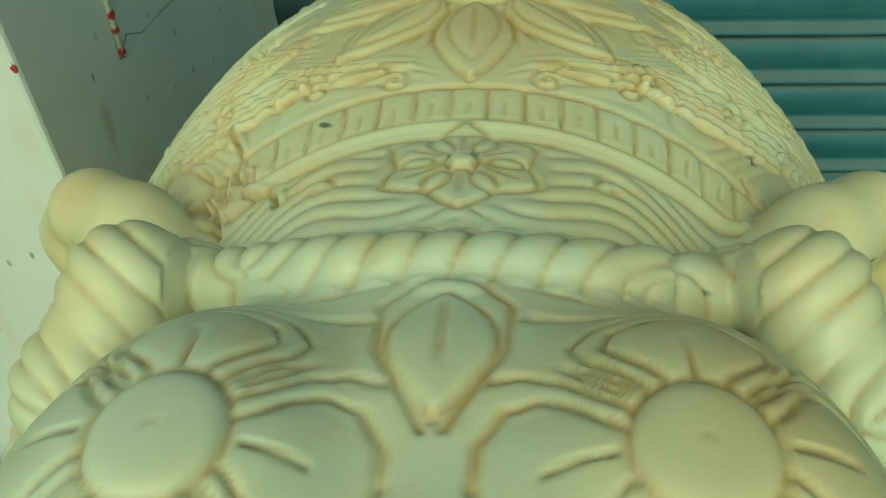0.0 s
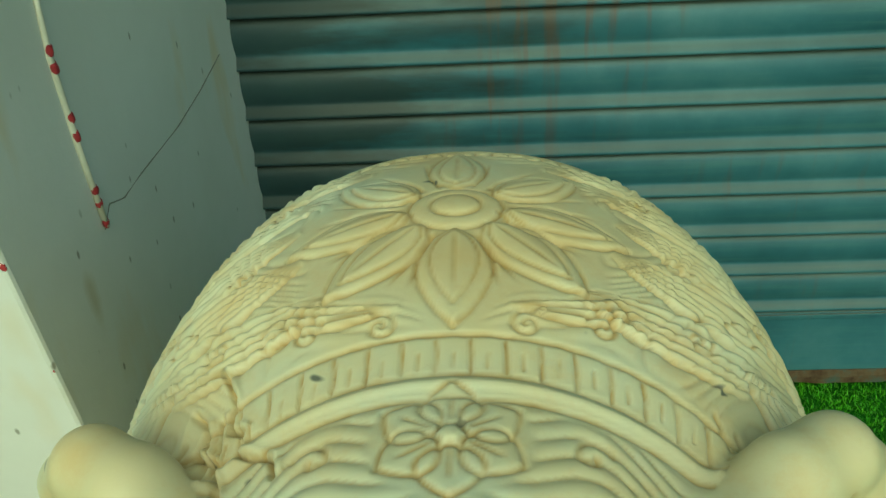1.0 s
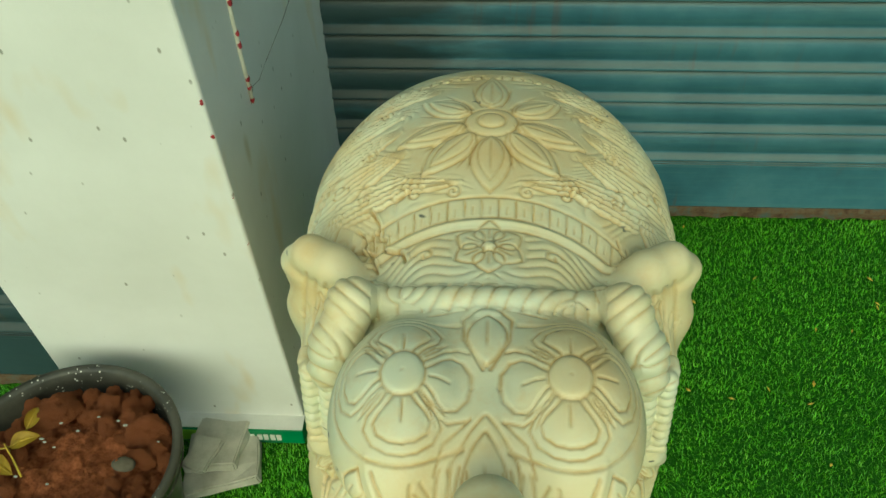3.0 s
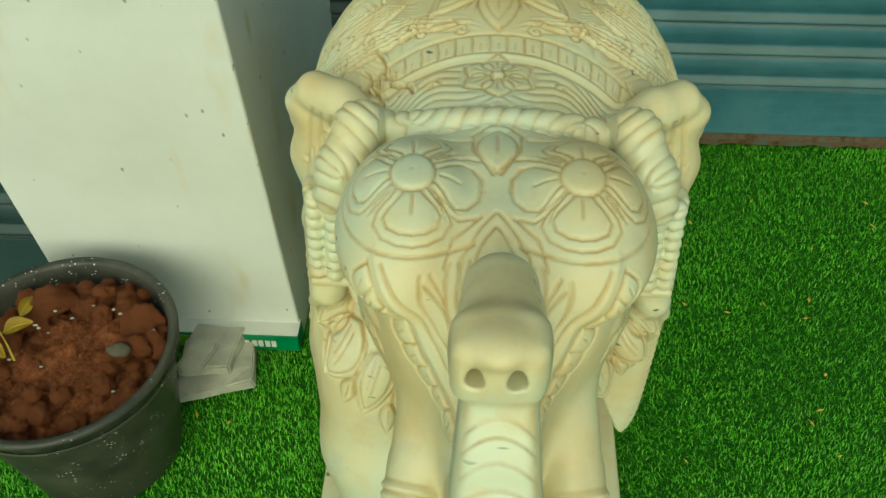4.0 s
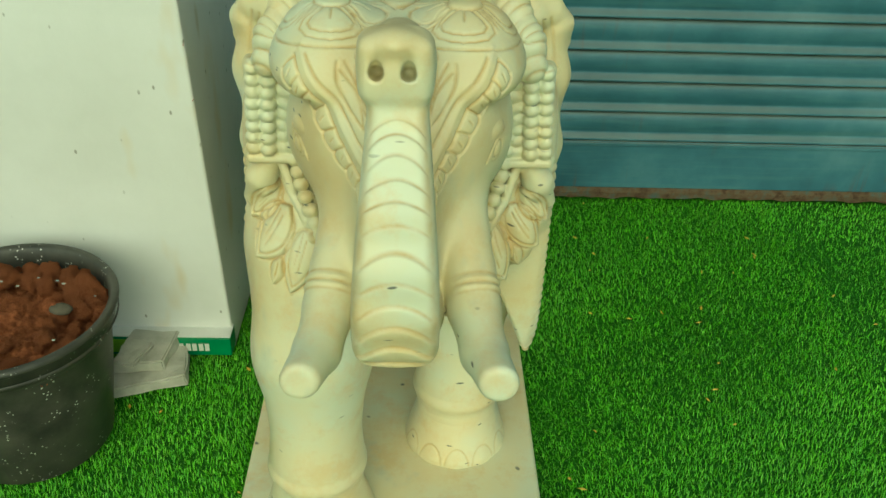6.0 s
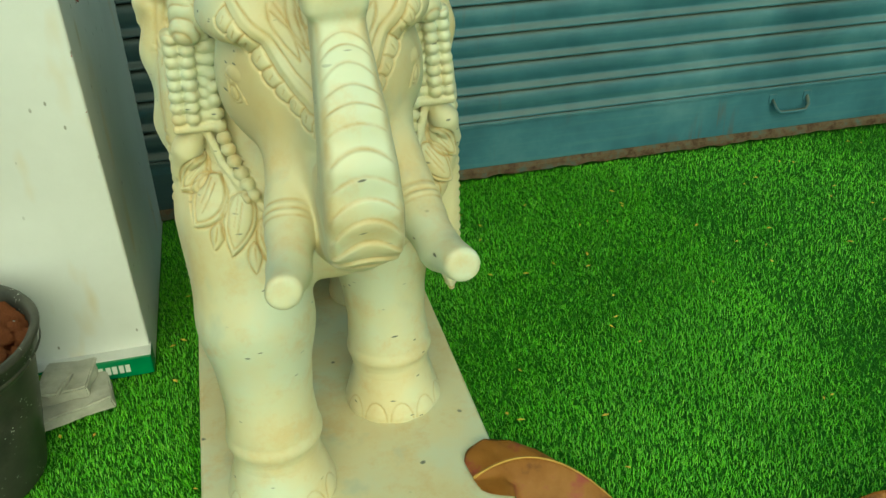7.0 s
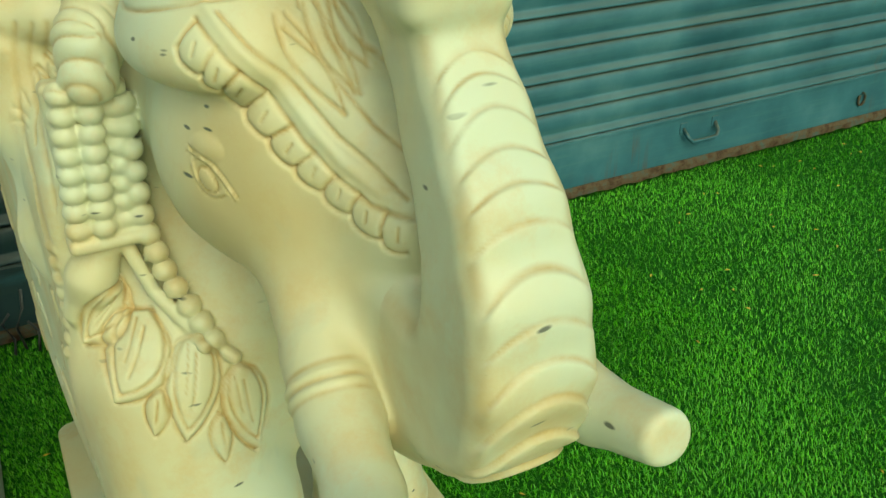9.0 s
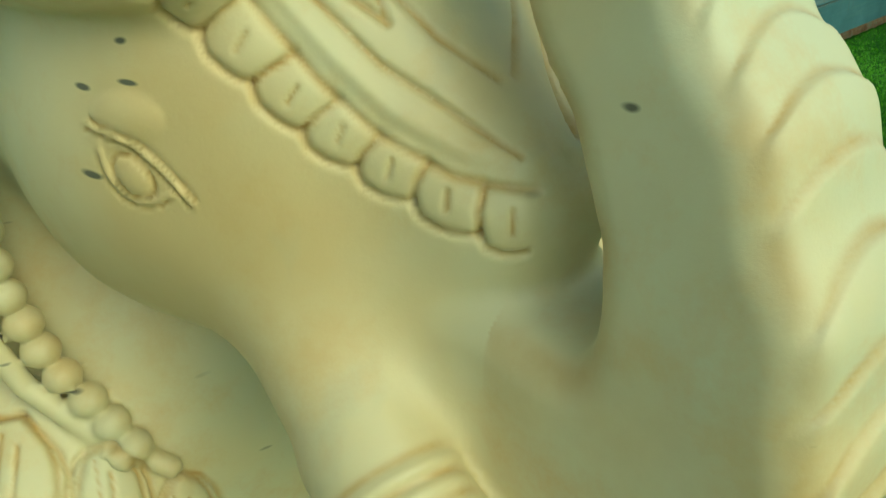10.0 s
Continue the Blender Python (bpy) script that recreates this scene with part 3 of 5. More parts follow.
def surface_net(fn, lo, hi, h):
    """Quads over the zero surface of fn on a regular lattice."""
    axes = [np.arange(a, b + h, h, dtype=np.float32) for a, b in zip(lo, hi)]
    n = [len(a) for a in axes]
    val = np.empty(n, np.float32)
    b = 12
    starts = [range(0, k, b) for k in n]
    mids = np.meshgrid(*[np.array([a[min(i + b // 2, len(a) - 1)] for i in st]) for a, st in zip(axes, starts)], indexing="ij")
    rough = fn(*mids)
    for i, x0 in enumerate(starts[0]):
        for j, y0 in enumerate(starts[1]):
            for k, z0 in enumerate(starts[2]):
                sl = (slice(x0, x0 + b), slice(y0, y0 + b), slice(z0, z0 + b))
                if abs(rough[i, j, k]) > 0.072:
                    val[sl] = rough[i, j, k]
                else:
                    val[sl] = fn(*np.meshgrid(*[a[q] for a, q in zip(axes, sl)], indexing="ij"))
    neg = val < 0
    cells = np.zeros([k - 1 for k in n], np.int8)
    for dx in (0, 1):
        for dy in (0, 1):
            for dz in (0, 1):
                cells += neg[dx:n[0] - 1 + dx, dy:n[1] - 1 + dy, dz:n[2] - 1 + dz]
    act = (cells > 0) & (cells < 8)
    idx = -np.ones(act.shape, np.int64)
    cell = np.argwhere(act)
    idx[act] = np.arange(len(cell))
    acc, cnt = np.zeros((len(cell), 3)), np.zeros(len(cell))
    corners = [(a, b, c) for a in (0, 1) for b in (0, 1) for c in (0, 1)]
    for c0 in corners:
        for ax in range(3):
            if c0[ax]:
                continue
            c1 = tuple(1 if k == ax else c0[k] for k in range(3))
            a = val[tuple((cell + c0).T)]
            b = val[tuple((cell + c1).T)]
            cr = (a < 0) != (b < 0)
            t = np.where(cr, a / np.where(a == b, 1, a - b), 0)
            pt = np.repeat(np.array([c0], float), len(cell), 0)
            pt[:, ax] = t
            acc[cr] += pt[cr]
            cnt[cr] += 1
    verts = np.array(lo) + (cell + acc / cnt[:, None]) * h
    quads = []
    for ax in range(3):
        u, v = (ax + 1) % 3, (ax + 2) % 3
        sl0, sl1 = [slice(None)] * 3, [slice(None)] * 3
        sl0[ax], sl1[ax] = slice(0, -1), slice(1, None)
        a, b = neg[tuple(sl0)], neg[tuple(sl1)]
        e = np.argwhere(a != b)
        e = e[(e[:, u] > 0) & (e[:, v] > 0) & (e[:, u] < n[u] - 1) & (e[:, v] < n[v] - 1)]
        flip = ~a[tuple(e.T)]
        q = []
        for du, dv in ((-1, -1), (0, -1), (0, 0), (-1, 0)):
            o = e.copy()
            o[:, u] += du
            o[:, v] += dv
            q.append(idx[tuple(o.T)])
        q = np.array(q).T
        q[flip] = q[flip][:, ::-1]
        quads.append(q)
    return verts, np.concatenate(quads)


def split_quads(v, q, k):
    """Each quad into k x k, with shared edges."""
    e = np.stack([q, np.roll(q, -1, 1)], 2).reshape(-1, 2)
    fwd = e[:, 0] < e[:, 1]
    key = np.sort(e, 1)
    ue, inv = np.unique(key, axis=0, return_inverse=True)
    inv = inv.reshape(-1)
    nv, ne, nq = len(v), len(ue), len(q)
    ts = np.arange(1, k) / k
    ev = (v[ue[:, 0]][:, None] * (1 - ts)[None, :, None] + v[ue[:, 1]][:, None] * ts[None, :, None]).reshape(-1, 3)
    A, B, C, D = (v[q[:, i]] for i in range(4))
    inner = []
    for j in range(1, k):
        for i in range(1, k):
            s, t = i / k, j / k
            inner.append(A * (1 - s) * (1 - t) + B * s * (1 - t) + C * s * t + D * (1 - s) * t)
    inner = np.stack(inner, 1).reshape(-1, 3)
    base_i = nv + ne * (k - 1)
    eid, ef = inv.reshape(nq, 4), fwd.reshape(nq, 4)

    def on_edge(side, s):
        s_ = np.where(ef[:, side], s, k - s)
        return nv + eid[:, side] * (k - 1) + s_ - 1

    G = np.empty((nq, k + 1, k + 1), np.int64)
    G[:, 0, 0], G[:, k, 0], G[:, k, k], G[:, 0, k] = q[:, 0], q[:, 1], q[:, 2], q[:, 3]
    for s in range(1, k):
        G[:, s, 0] = on_edge(0, s)
        G[:, k, s] = on_edge(1, s)
        G[:, k - s, k] = on_edge(2, s)
        G[:, 0, k - s] = on_edge(3, s)
    for j in range(1, k):
        for i in range(1, k):
            G[:, i, j] = base_i + np.arange(nq) * (k - 1) ** 2 + (j - 1) * (k - 1) + i - 1
    out = np.stack([G[:, :-1, :-1], G[:, 1:, :-1], G[:, 1:, 1:], G[:, :-1, 1:]], 3).reshape(-1, 4)
    return np.concatenate([v, ev, inner]), out


def form_normal(fn, v, e=0.0015):
    g = np.zeros_like(v)
    for s in ((1, -1, -1), (-1, -1, 1), (-1, 1, -1), (1, 1, 1)):
        s = np.array(s, float)
        g += s * fn(*(v + e * s).T)[:, None]
    return g / (np.linalg.norm(g, axis=1, keepdims=True) + 1e-9)


def seg_dist(u, v, pts):
    """Distance to a polyline and how far along it, 0 to 1."""
    best, along = np.full(u.shape, 9.0), np.zeros(u.shape)
    n = len(pts) - 1
    for i in range(n):
        (a, b), (c, d) = pts[i], pts[i + 1]
        l2 = (c - a) ** 2 + (d - b) ** 2 + 1e-12
        t = np.clip(((u - a) * (c - a) + (v - b) * (d - b)) / l2, 0, 1)
        q = np.hypot(u - a - t * (c - a), v - b - t * (d - b))
        m = q < best
        best[m] = q[m]
        along[m] = ((i + t) / n)[m]
    return best, along


class Chart:
    """A stretch of surface with flat coordinates u, v on which strokes are cut (minus) or raised (plus)."""
    def __init__(self, ids, u, v, height, stain):
        self.ids, self.u, self.v, self.h, self.s = ids, u, v, height, stain

    def stroke(self, pts, width, depth, stain=0.9, taper=False):
        width, depth = width * 0.86, depth * 0.85
        pu, pv = [p[0] for p in pts], [p[1] for p in pts]
        w = width * 2.2
        k = np.nonzero((self.u > min(pu) - w) & (self.u < max(pu) + w) & (self.v > min(pv) - w) & (self.v < max(pv) + w))[0]
        if not len(k):
            return
        d, al = seg_dist(self.u[k], self.v[k], pts)
        amp = np.exp(-(d / width * 1.55) ** 2)
        if taper:
            amp = amp * np.clip(4 * (1 - al), 0, 1) * np.clip(6 * al + 0.3, 0, 1)
        i = self.ids[k]
        self.h[i] += depth * amp
        if depth < 0:
            self.s[i] = np.maximum(self.s[i], stain * amp ** 0.9)

    def both(self, pts, width, depth, stain=0.9, taper=False):
        self.stroke(pts, width, depth, stain, taper)
        self.stroke([(-a, b) for a, b in pts], width, depth, stain, taper)

    def pad(self, c, r, lift, power=2.0):
        q = np.hypot((self.u - c[0]) / r[0], (self.v - c[1]) / r[1])
        k = q < 1
        self.h[self.ids[k]] += 0.75 * lift * (1 - q[k] ** power)

    def leaf(self, root, ang, length, half, lift=0.002, rib=True, groove=0.0016, width=0.0022):
        """A pointed petal: outline cut, its face raised, a rib down the middle."""
        ca, sa = math.cos(ang), math.sin(ang)
        out = []
        for side in (1, -1):
            pts = []
            for i in range(9):
                t = i / 8
                wdt = half * math.sin(math.pi * min(1, t ** 0.8)) ** 0.8 if t < 1 else 0
                pts.append((root[0] + ca * length * t - sa * side * wdt, root[1] + sa * length * t + ca * side * wdt))
            self.stroke(pts, width, -groove)
            out.append(pts)
        du, dv = self.u - root[0], self.v - root[1]
        a, b = (du * ca + dv * sa) / length, (-du * sa + dv * ca)
        hw = half * np.sin(np.pi * np.clip(a, 0, 1) ** 0.8) ** 0.8 + 1e-6
        k = (a > 0) & (a < 1) & (np.abs(b) < hw)
        self.h[self.ids[k]] += 0.7 * lift * (1 - (np.abs(b[k]) / hw[k]) ** 2)
        if rib:
            self.stroke([(root[0] + ca * length * f, root[1] + sa * length * f) for f in (0.12, 0.45, 0.72)], width * 0.8, -groove * 0.8, taper=True)


def spiral(c, r, turns, start, hand=1, n=22):
    return [(c[0] + r * (1 - 0.85 * i / n) * math.cos(start + hand * turns * 2 * math.pi * i / n), c[1] + r * (1 - 0.85 * i / n) * math.sin(start + hand * turns * 2 * math.pi * i / n)) for i in range(n + 1)]


def bez(a, b, c, d, n=12):
    return [tuple(a[k] * (1 - t) ** 3 + 3 * b[k] * t * (1 - t) ** 2 + 3 * c[k] * t * t * (1 - t) + d[k] * t ** 3 for k in (0, 1)) for t in [i / n for i in range(n + 1)]]


def carve(v, nrm):
    """How far each point of the surface is raised or cut along its normal, and how much grime sits there."""
    h, s = np.zeros(len(v)), np.zeros(len(v))
    x, y, z = v.T
    ax = np.abs(x)
    # --- flowers on the two domes of the forehead
    for side in (-1, 1):
        c = np.array((side * 0.0625, 0.447, 0.748))
        q = (v - c) / np.array((0.0640, 0.092, 0.070))
        near = (np.abs(np.linalg.norm(q, axis=1) - 1) < 0.16) & (q[:, 2] > -0.55) & (y < 0.56)
        ids = np.nonzero(near)[0]
        q = q[ids] / np.linalg.norm(q[ids], axis=1, keepdims=True)
        th = np.arccos(np.clip(q[:, 2], -1, 1))
        ph = np.arctan2(q[:, 1], q[:, 0] * side)
        ch = Chart(ids, th * 0.066 * np.cos(ph), th * 0.084 * np.sin(ph), h, s)
        ch.pad((0, 0), (0.0165, 0.0175), 0.0022, 8.0)
        ch.stroke([(0.0180 * math.cos(a), 0.019 * math.sin(a)) for a in [k * math.pi / 12 for k in range(25)]], 0.0022, -0.0018)
        ch.stroke([(0.0, 0.0005), (0.001, -0.0005)], 0.0012, -0.0012)
        def pol(r, t):
            return (r * math.cos(t), r * math.sin(t))
        for i in range(4):
            a = i * math.pi / 2 + 0.06 * (-1) ** i
            rim = [(0.0195, 0.36), (0.026, 0.44), (0.036, 0.55), (0.044, 0.56), (0.050, 0.42), (0.0525, 0.20), (0.053, 0.0)]
            echo = [(0.0195, 0.66), (0.030, 0.68), (0.042, 0.735), (0.052, 0.67), (0.0585, 0.45), (0.061, 0.20), (0.0615, 0.0)]
            for k in (-1, 1):
                ch.stroke([pol(r, a + k * t) for r, t in rim], 0.0019, -0.0021)
                ch.stroke([pol(r, a + k * t) for r, t in echo], 0.0019, -0.0018)
                ch.stroke([pol(0.021, a + k * 0.79), pol(0.036, a + k * 0.80), pol(0.050, a + k * 0.86)], 0.0016, -0.0015, taper=True)
            ch.pad(pol(0.038, a), (0.018, 0.018), 0.0016, 3.0)
            ch.stroke([pol(0.0215, a), pol(0.030, a), pol(0.0375, a)], 0.0013, -0.0030, 1.0)
        for rr in (0.0695,):
            ch.stroke([(rr * math.cos(a) * 0.98, rr * math.sin(a)) for a in [k * math.pi / 18 for k in range(37)]], 0.0024, -0.0024, 0.8)
    # --- pointed leaf on the forehead above the trunk tip
    ids = np.nonzero((ax < 0.05) & (y > 0.335) & (y < 0.428) & (z > 0.735) & (z < 0.815) & (nrm[:, 2] > 0.05))[0]
    ch = Chart(ids, x[ids], y[ids], h, s)
    ch.leaf((0, 0.345), math.pi / 2, 0.062, 0.0165, 0.0022, False)
    ch.stroke([(0, 0.385), (0.0004, 0.372), (0, 0.355)], 0.0014, -0.0022, taper=True)
    ch.both([(0.001, 0.420), (0.012, 0.406), (0.024, 0.386), (0.027, 0.362), (0.022, 0.342)], 0.0020, -0.0022)
    ch.both([(0.014, 0.414), (0.030, 0.398), (0.036, 0.378)], 0.0020, -0.0018)
    # --- leaf between the domes
    ids = np.nonzero((ax < 0.05) & (y > 0.40) & (y < 0.526) & (z > 0.74))[0]
    ch = Chart(ids, x[ids], y[ids], h, s)
    ch.leaf((0, 0.518), -math.pi / 2, 0.055, 0.016, 0.003)
    ch.both([(0.004, 0.530), (0.020, 0.515), (0.018, 0.490), (0.003, 0.460)], 0.0024, -0.002)
    ch.pad((0, 0.522), (0.014, 0.005), 0.003)
    ch.both([(0.012, 0.528), (0.05, 0.524)], 0.002, -0.0014)
    # --- twist of the rope and of the wound knots
    k = (ax < 0.112) & (y > 0.52) & (y < 0.582) & (z > 0.748)
    ring = np.abs(np.hypot(y - (0.541 + 0.022 * (ax / 0.105) ** 2), z - (0.789 - 0.030 * (ax / 0.105) ** 2)) - 0.0125) < 0.004
    k &= ring
    tw = np.arctan2(z[k] - 0.785, y[k] - 0.545)
    w = np.abs(np.sin((x[k] / 0.0150 + tw * 0.42) * math.pi))
    h[k] += 0.0030 * (w ** 0.5 - 0.6)
    s[k] = np.maximum(s[k], 0.75 * np.clip(1 - w * 2.6, 0, 1))
    kn = np.array([(0.100, 0.566, 0.764), (0.117, 0.549, 0.775), (0.132, 0.522, 0.750), (0.138, 0.514, 0.728)])
    k = (ax > 0.10) & (ax < 0.175) & (y > 0.47) & (y < 0.585) & (z > 0.715) & (z < 0.825)
    q = np.stack([ax[k], y[k], z[k]], 1)
    dd = np.min(np.linalg.norm(q[:, None] - kn[None], axis=2), 1)
    al = (q - kn[0]) @ ((kn[3] - kn[0]) / np.linalg.norm(kn[3] - kn[0]))
    tw = np.arctan2(q[:, 0] - 0.128, q[:, 2] - 0.76)
    w = np.abs(np.sin((al / 0.0125 + tw * 0.35) * math.pi))
    on = np.clip((0.029 - dd) / 0.006, 0, 1)
    h[k] += 0.0030 * (w ** 0.5 - 0.55) * on
    s[k] = np.maximum(s[k], 0.8 * np.clip(1 - w * 2.4, 0, 1) * on)
    # --- cloth over the back
    ids = np.nonzero((y > 0.545) & (y < 1.08) & (z > 0.40) & ((np.abs(body_form(ax, y, z)) < 0.006) | ((ax < 0.105) & (z > 0.745) & (y > 0.556))))[0]
    th = np.arctan2(x[ids], z[ids] - 0.590)
    ch = Chart(ids, 0.205 * th, y[ids], h, s)
    O = (0.0, 0.782)
    ch.pad(O, (0.027, 0.025), 0.003, 6.0)
    ch.pad(O, (0.014, 0.013), 0.003, 3.0)
    for rr in (0.0145, 0.0275):
        ch.stroke([(rr * math.cos(a), O[1] + rr * 0.93 * math.sin(a)) for a in [j * math.pi / 14 for j in range(29)]], 0.002, -0.0018)
    for deg, ln, half in ((270, 0.082, 0.0205), (310, 0.079, 0.0190), (230, 0.079, 0.0190), (345, 0.075, 0.0190), (195, 0.075, 0.0190), (34, 0.068, 0.0180), (146, 0.068, 0.0180), (90, 0.085, 0.0190)):
        a = radians(deg)
        ca, sa = math.cos(a), math.sin(a)
        ch.leaf((0.026 * ca, O[1] + 0.025 * sa), a, ln, half, 0.0035)
        ch.leaf((0.030 * ca, O[1] + 0.029 * sa), a, ln * 0.78, half * 0.62, 0.0012, False, 0.0013, 0.0016)
        for off in (-0.33, 0.33):
            ch.stroke([(0.030 * math.cos(a + off), O[1] + 0.029 * math.sin(a + off)), (0.056 * math.cos(a + off), O[1] + 0.055 * math.sin(a + off)), (0.083 * math.cos(a + 0.85 * off), O[1] + 0.082 * math.sin(a + 0.85 * off))], 0.0018, -0.0018, taper=True)
    # flowing leaf lobes that fill the cloth round the flower
    uu, vv = np.abs(ch.u), ch.v
    rr = np.hypot(uu, (vv - O[1]) * 0.98)
    gap = np.clip((rr - 0.094 - 0.010 * np.cos(8 * np.arctan2(vv - O[1], uu))) / 0.008, 0, 1) * np.clip((vv - (0.676 - 1.7 * uu ** 2)) / 0.006, 0, 1) * np.clip((0.235 - uu) / 0.01, 0, 1)
    swirl = vv - 0.30 * uu + 0.020 * np.sin(uu * 46 + 3.0 * np.sin(vv * 31)) + 0.010 * np.sin(uu * 90 - vv * 60)
    saw = np.abs(np.sin(np.pi * swirl / 0.0145))
    h[ch.ids] += gap * 0.0016 * (saw ** 0.6 - 0.62)
    s[ch.ids] = np.maximum(s[ch.ids], gap * 0.40 * np.clip(1 - saw * 3.2, 0, 1))

    # sprays of leaf lobes: strokes that fan out of one stem and bend over at their ends
    def spray(root, ang, length, count, spread, bend):
        ca, sa = math.cos(ang), math.sin(ang)
        for i in range(count):
            f = 2 * i / (count - 1) - 1
            ln = length * (1 - 0.20 * f * f)
            p1 = (root[0] - sa * f * spread * 0.20, root[1] + ca * f * spread * 0.20)
            p2 = (p1[0] + ca * ln * 0.35 - sa * f * spread * 0.6, p1[1] + sa * ln * 0.35 + ca * f * spread * 0.6)
            cb, sb = math.cos(ang + bend), math.sin(ang + bend)
            p4 = (root[0] + cb * ln - sb * f * spread, root[1] + sb * ln + cb * f * spread)
            p3 = (p4[0] - math.cos(ang + 1.9 * bend) * ln * 0.3, p4[1] - math.sin(ang + 1.9 * bend) * ln * 0.3)
            line = bez(p1, p2, p3, p4)
            ch.both(line, 0.0022, -0.0034, 1.0, taper=True)
            if i:
                ch.both([((a + c) / 2, (b + d) / 2) for (a, b), (c, d) in zip(line, last)], 0.0050, 0.0026, taper=True)
            last = line
    for root, deg, ln, cnt, spr, bnd in (((0.030, 0.690), -8, 0.072, 4, 0.010, 0.25), ((0.062, 0.704), -22, 0.120, 6, 0.024, 0.30), ((0.088, 0.748), -30, 0.125, 6, 0.026, 0.35), ((0.098, 0.788), -24, 0.130, 6, 0.028, 0.35), ((0.090, 0.824), -10, 0.130, 6, 0.028, 0.30),
                                         ((0.062, 0.858), 2, 0.130, 6, 0.026, 0.20), ((0.160, 0.700), -58, 0.085, 6, 0.024, 0.35), ((0.190, 0.760), -60, 0.090, 5, 0.022, 0.30)):
        spray(root, radians(deg), ln, cnt, spr, bnd)
    # back border of the cloth: a double row of small tabs
    for v0 in (0.890, 0.905):
        ch.stroke([(-0.21 + 0.42 * i / 24, v0 - 0.9 * (-0.21 + 0.42 * i / 24) ** 2) for i in range(25)], 0.0020, -0.0022)
    for i in range(-15, 16):
        u = 0.0132 * i
        vb = 0.890 - 0.9 * u * u
        ch.stroke([(u, vb + 0.001), (u, vb + 0.014)], 0.0013, -0.0024, 1.0)
        ch.pad((u + 0.0066, vb + 0.0075), (0.006, 0.007), 0.0014)
    front = np.clip((0.626 - 1.6 * uu ** 2 - vv) / 0.004, 0, 1) * np.clip((np.hypot(uu, vv - 0.604) - 0.034) / 0.004, 0, 1) * np.clip((vv - 0.560) / 0.006, 0, 1) * np.clip((0.19 - uu) / 0.01, 0, 1)
    swirl = vv + 0.35 * uu + 0.010 * np.sin(uu * 75)
    saw = np.abs(np.sin(np.pi * swirl / 0.0115))
    h[ch.ids] += front * 0.0022 * (saw ** 0.6 - 0.62)
    s[ch.ids] = np.maximum(s[ch.ids], front * 0.75 * np.clip(1 - saw * 3.2, 0, 1))
    # scrolling foliage round the flower
    for c, r, st, hd in (((0.092, 0.684), 0.0120, 0.4, 1), ((0.073, 0.681), 0.0085, 2.6, -1), ((0.036, 0.678), 0.0090, 1.2, 1), ((0.128, 0.695), 0.011, 2.0, -1), ((0.128, 0.760), 0.010, 0.0, 1), ((0.165, 0.730), 0.014, 3.0, 1), ((0.120, 0.835), 0.011, 1.0, -1)):
        ch.both(spiral(c, r, 1.4, st, hd), 0.0022, -0.0022)
        ch.pad(c, (r * 0.6, r * 0.6), 0.0015)
        ch.pad((-c[0], c[1]), (r * 0.6, r * 0.6), 0.0015)
    # band of upright tabs, with its raised cord
    def arc(v0, bend, u1=0.235, n=24):
        return [(-u1 + 2 * u1 * i / n, v0 - bend * (-u1 + 2 * u1 * i / n) ** 2) for i in range(n + 1)]
    ch.stroke(arc(0.670, 1.7), 0.0026, -0.0022)
    ch.stroke(arc(0.645, 1.7), 0.0022, -0.0020)
    ch.stroke(arc(0.638, 1.7), 0.0060, 0.0030)
    ch.stroke(arc(0.629, 1.6), 0.0024, -0.0022)
    for i in range(-12, 13):
        u = 0.0165 * i + 0.0085
        vv = 0.646 - 1.7 * u * u
        ch.stroke([(u, vv + 0.001), (u + 0.0006, vv + 0.012), (u, vv + 0.021)], 0.0015, -0.0026, 1.0)
        ch.pad((u + 0.008, vv + 0.013), (0.0075, 0.013), 0.0013)
        ch.stroke([(u + 0.008, vv + 0.003), (u + 0.0085, vv + 0.012)], 0.0012, -0.0018, 0.8)
    # small flower with scrolls in front of the band
    f = (0.0, 0.604)
    for i in range(6):
        a = i * math.pi / 3 + math.pi / 2
        ch.leaf((0.006 * math.cos(a), f[1] + 0.006 * math.sin(a)), a, 0.028, 0.0140, 0.0014, True, 0.0016)
    ch.pad(f, (0.0065, 0.0065), 0.004, 3.0)
    ch.both(spiral((0.060, 0.600), 0.010, 1.0, 0.3, 1), 0.0026, -0.0026)
    for i in range(5):
        ch.both([(0.130 + 0.012 * i, 0.650 - 0.006 * i), (0.142 + 0.012 * i, 0.622 - 0.006 * i), (0.136 + 0.012 * i, 0.590)], 0.0024, -0.002)
    # a broken patch at the edge of the cloth
    ch.pad((-0.124, 0.640), (0.020, 0.030), -0.005, 4.0)
    for pts in ([(-0.140, 0.678), (-0.120, 0.676), (-0.112, 0.656), (-0.114, 0.640), (-0.103, 0.634), (-0.106, 0.622), (-0.084, 0.612), (-0.080, 0.600)], [(-0.138, 0.660), (-0.130, 0.650), (-0.136, 0.636), (-0.122, 0.626), (-0.112, 0.600)], [(-0.130, 0.648), (-0.128, 0.620)], [(-0.121, 0.650), (-0.119, 0.622)]):
        ch.stroke(pts, 0.0021, -0.0075, 1.0)
        ch.stroke([(a + 0.004, b + 0.002) for a, b in pts], 0.0030, 0.0022)
    # --- border and fringe down the sides of the cloth
    ids = np.nonzero((ax > 0.165) & (z < 0.62) & (z > 0.25) & (y > 0.5) & (y < 1.1) & (np.abs(body_form(ax, y, z)) < 0.006))[0]
    ch = Chart(ids, y[ids], z[ids], h, s)
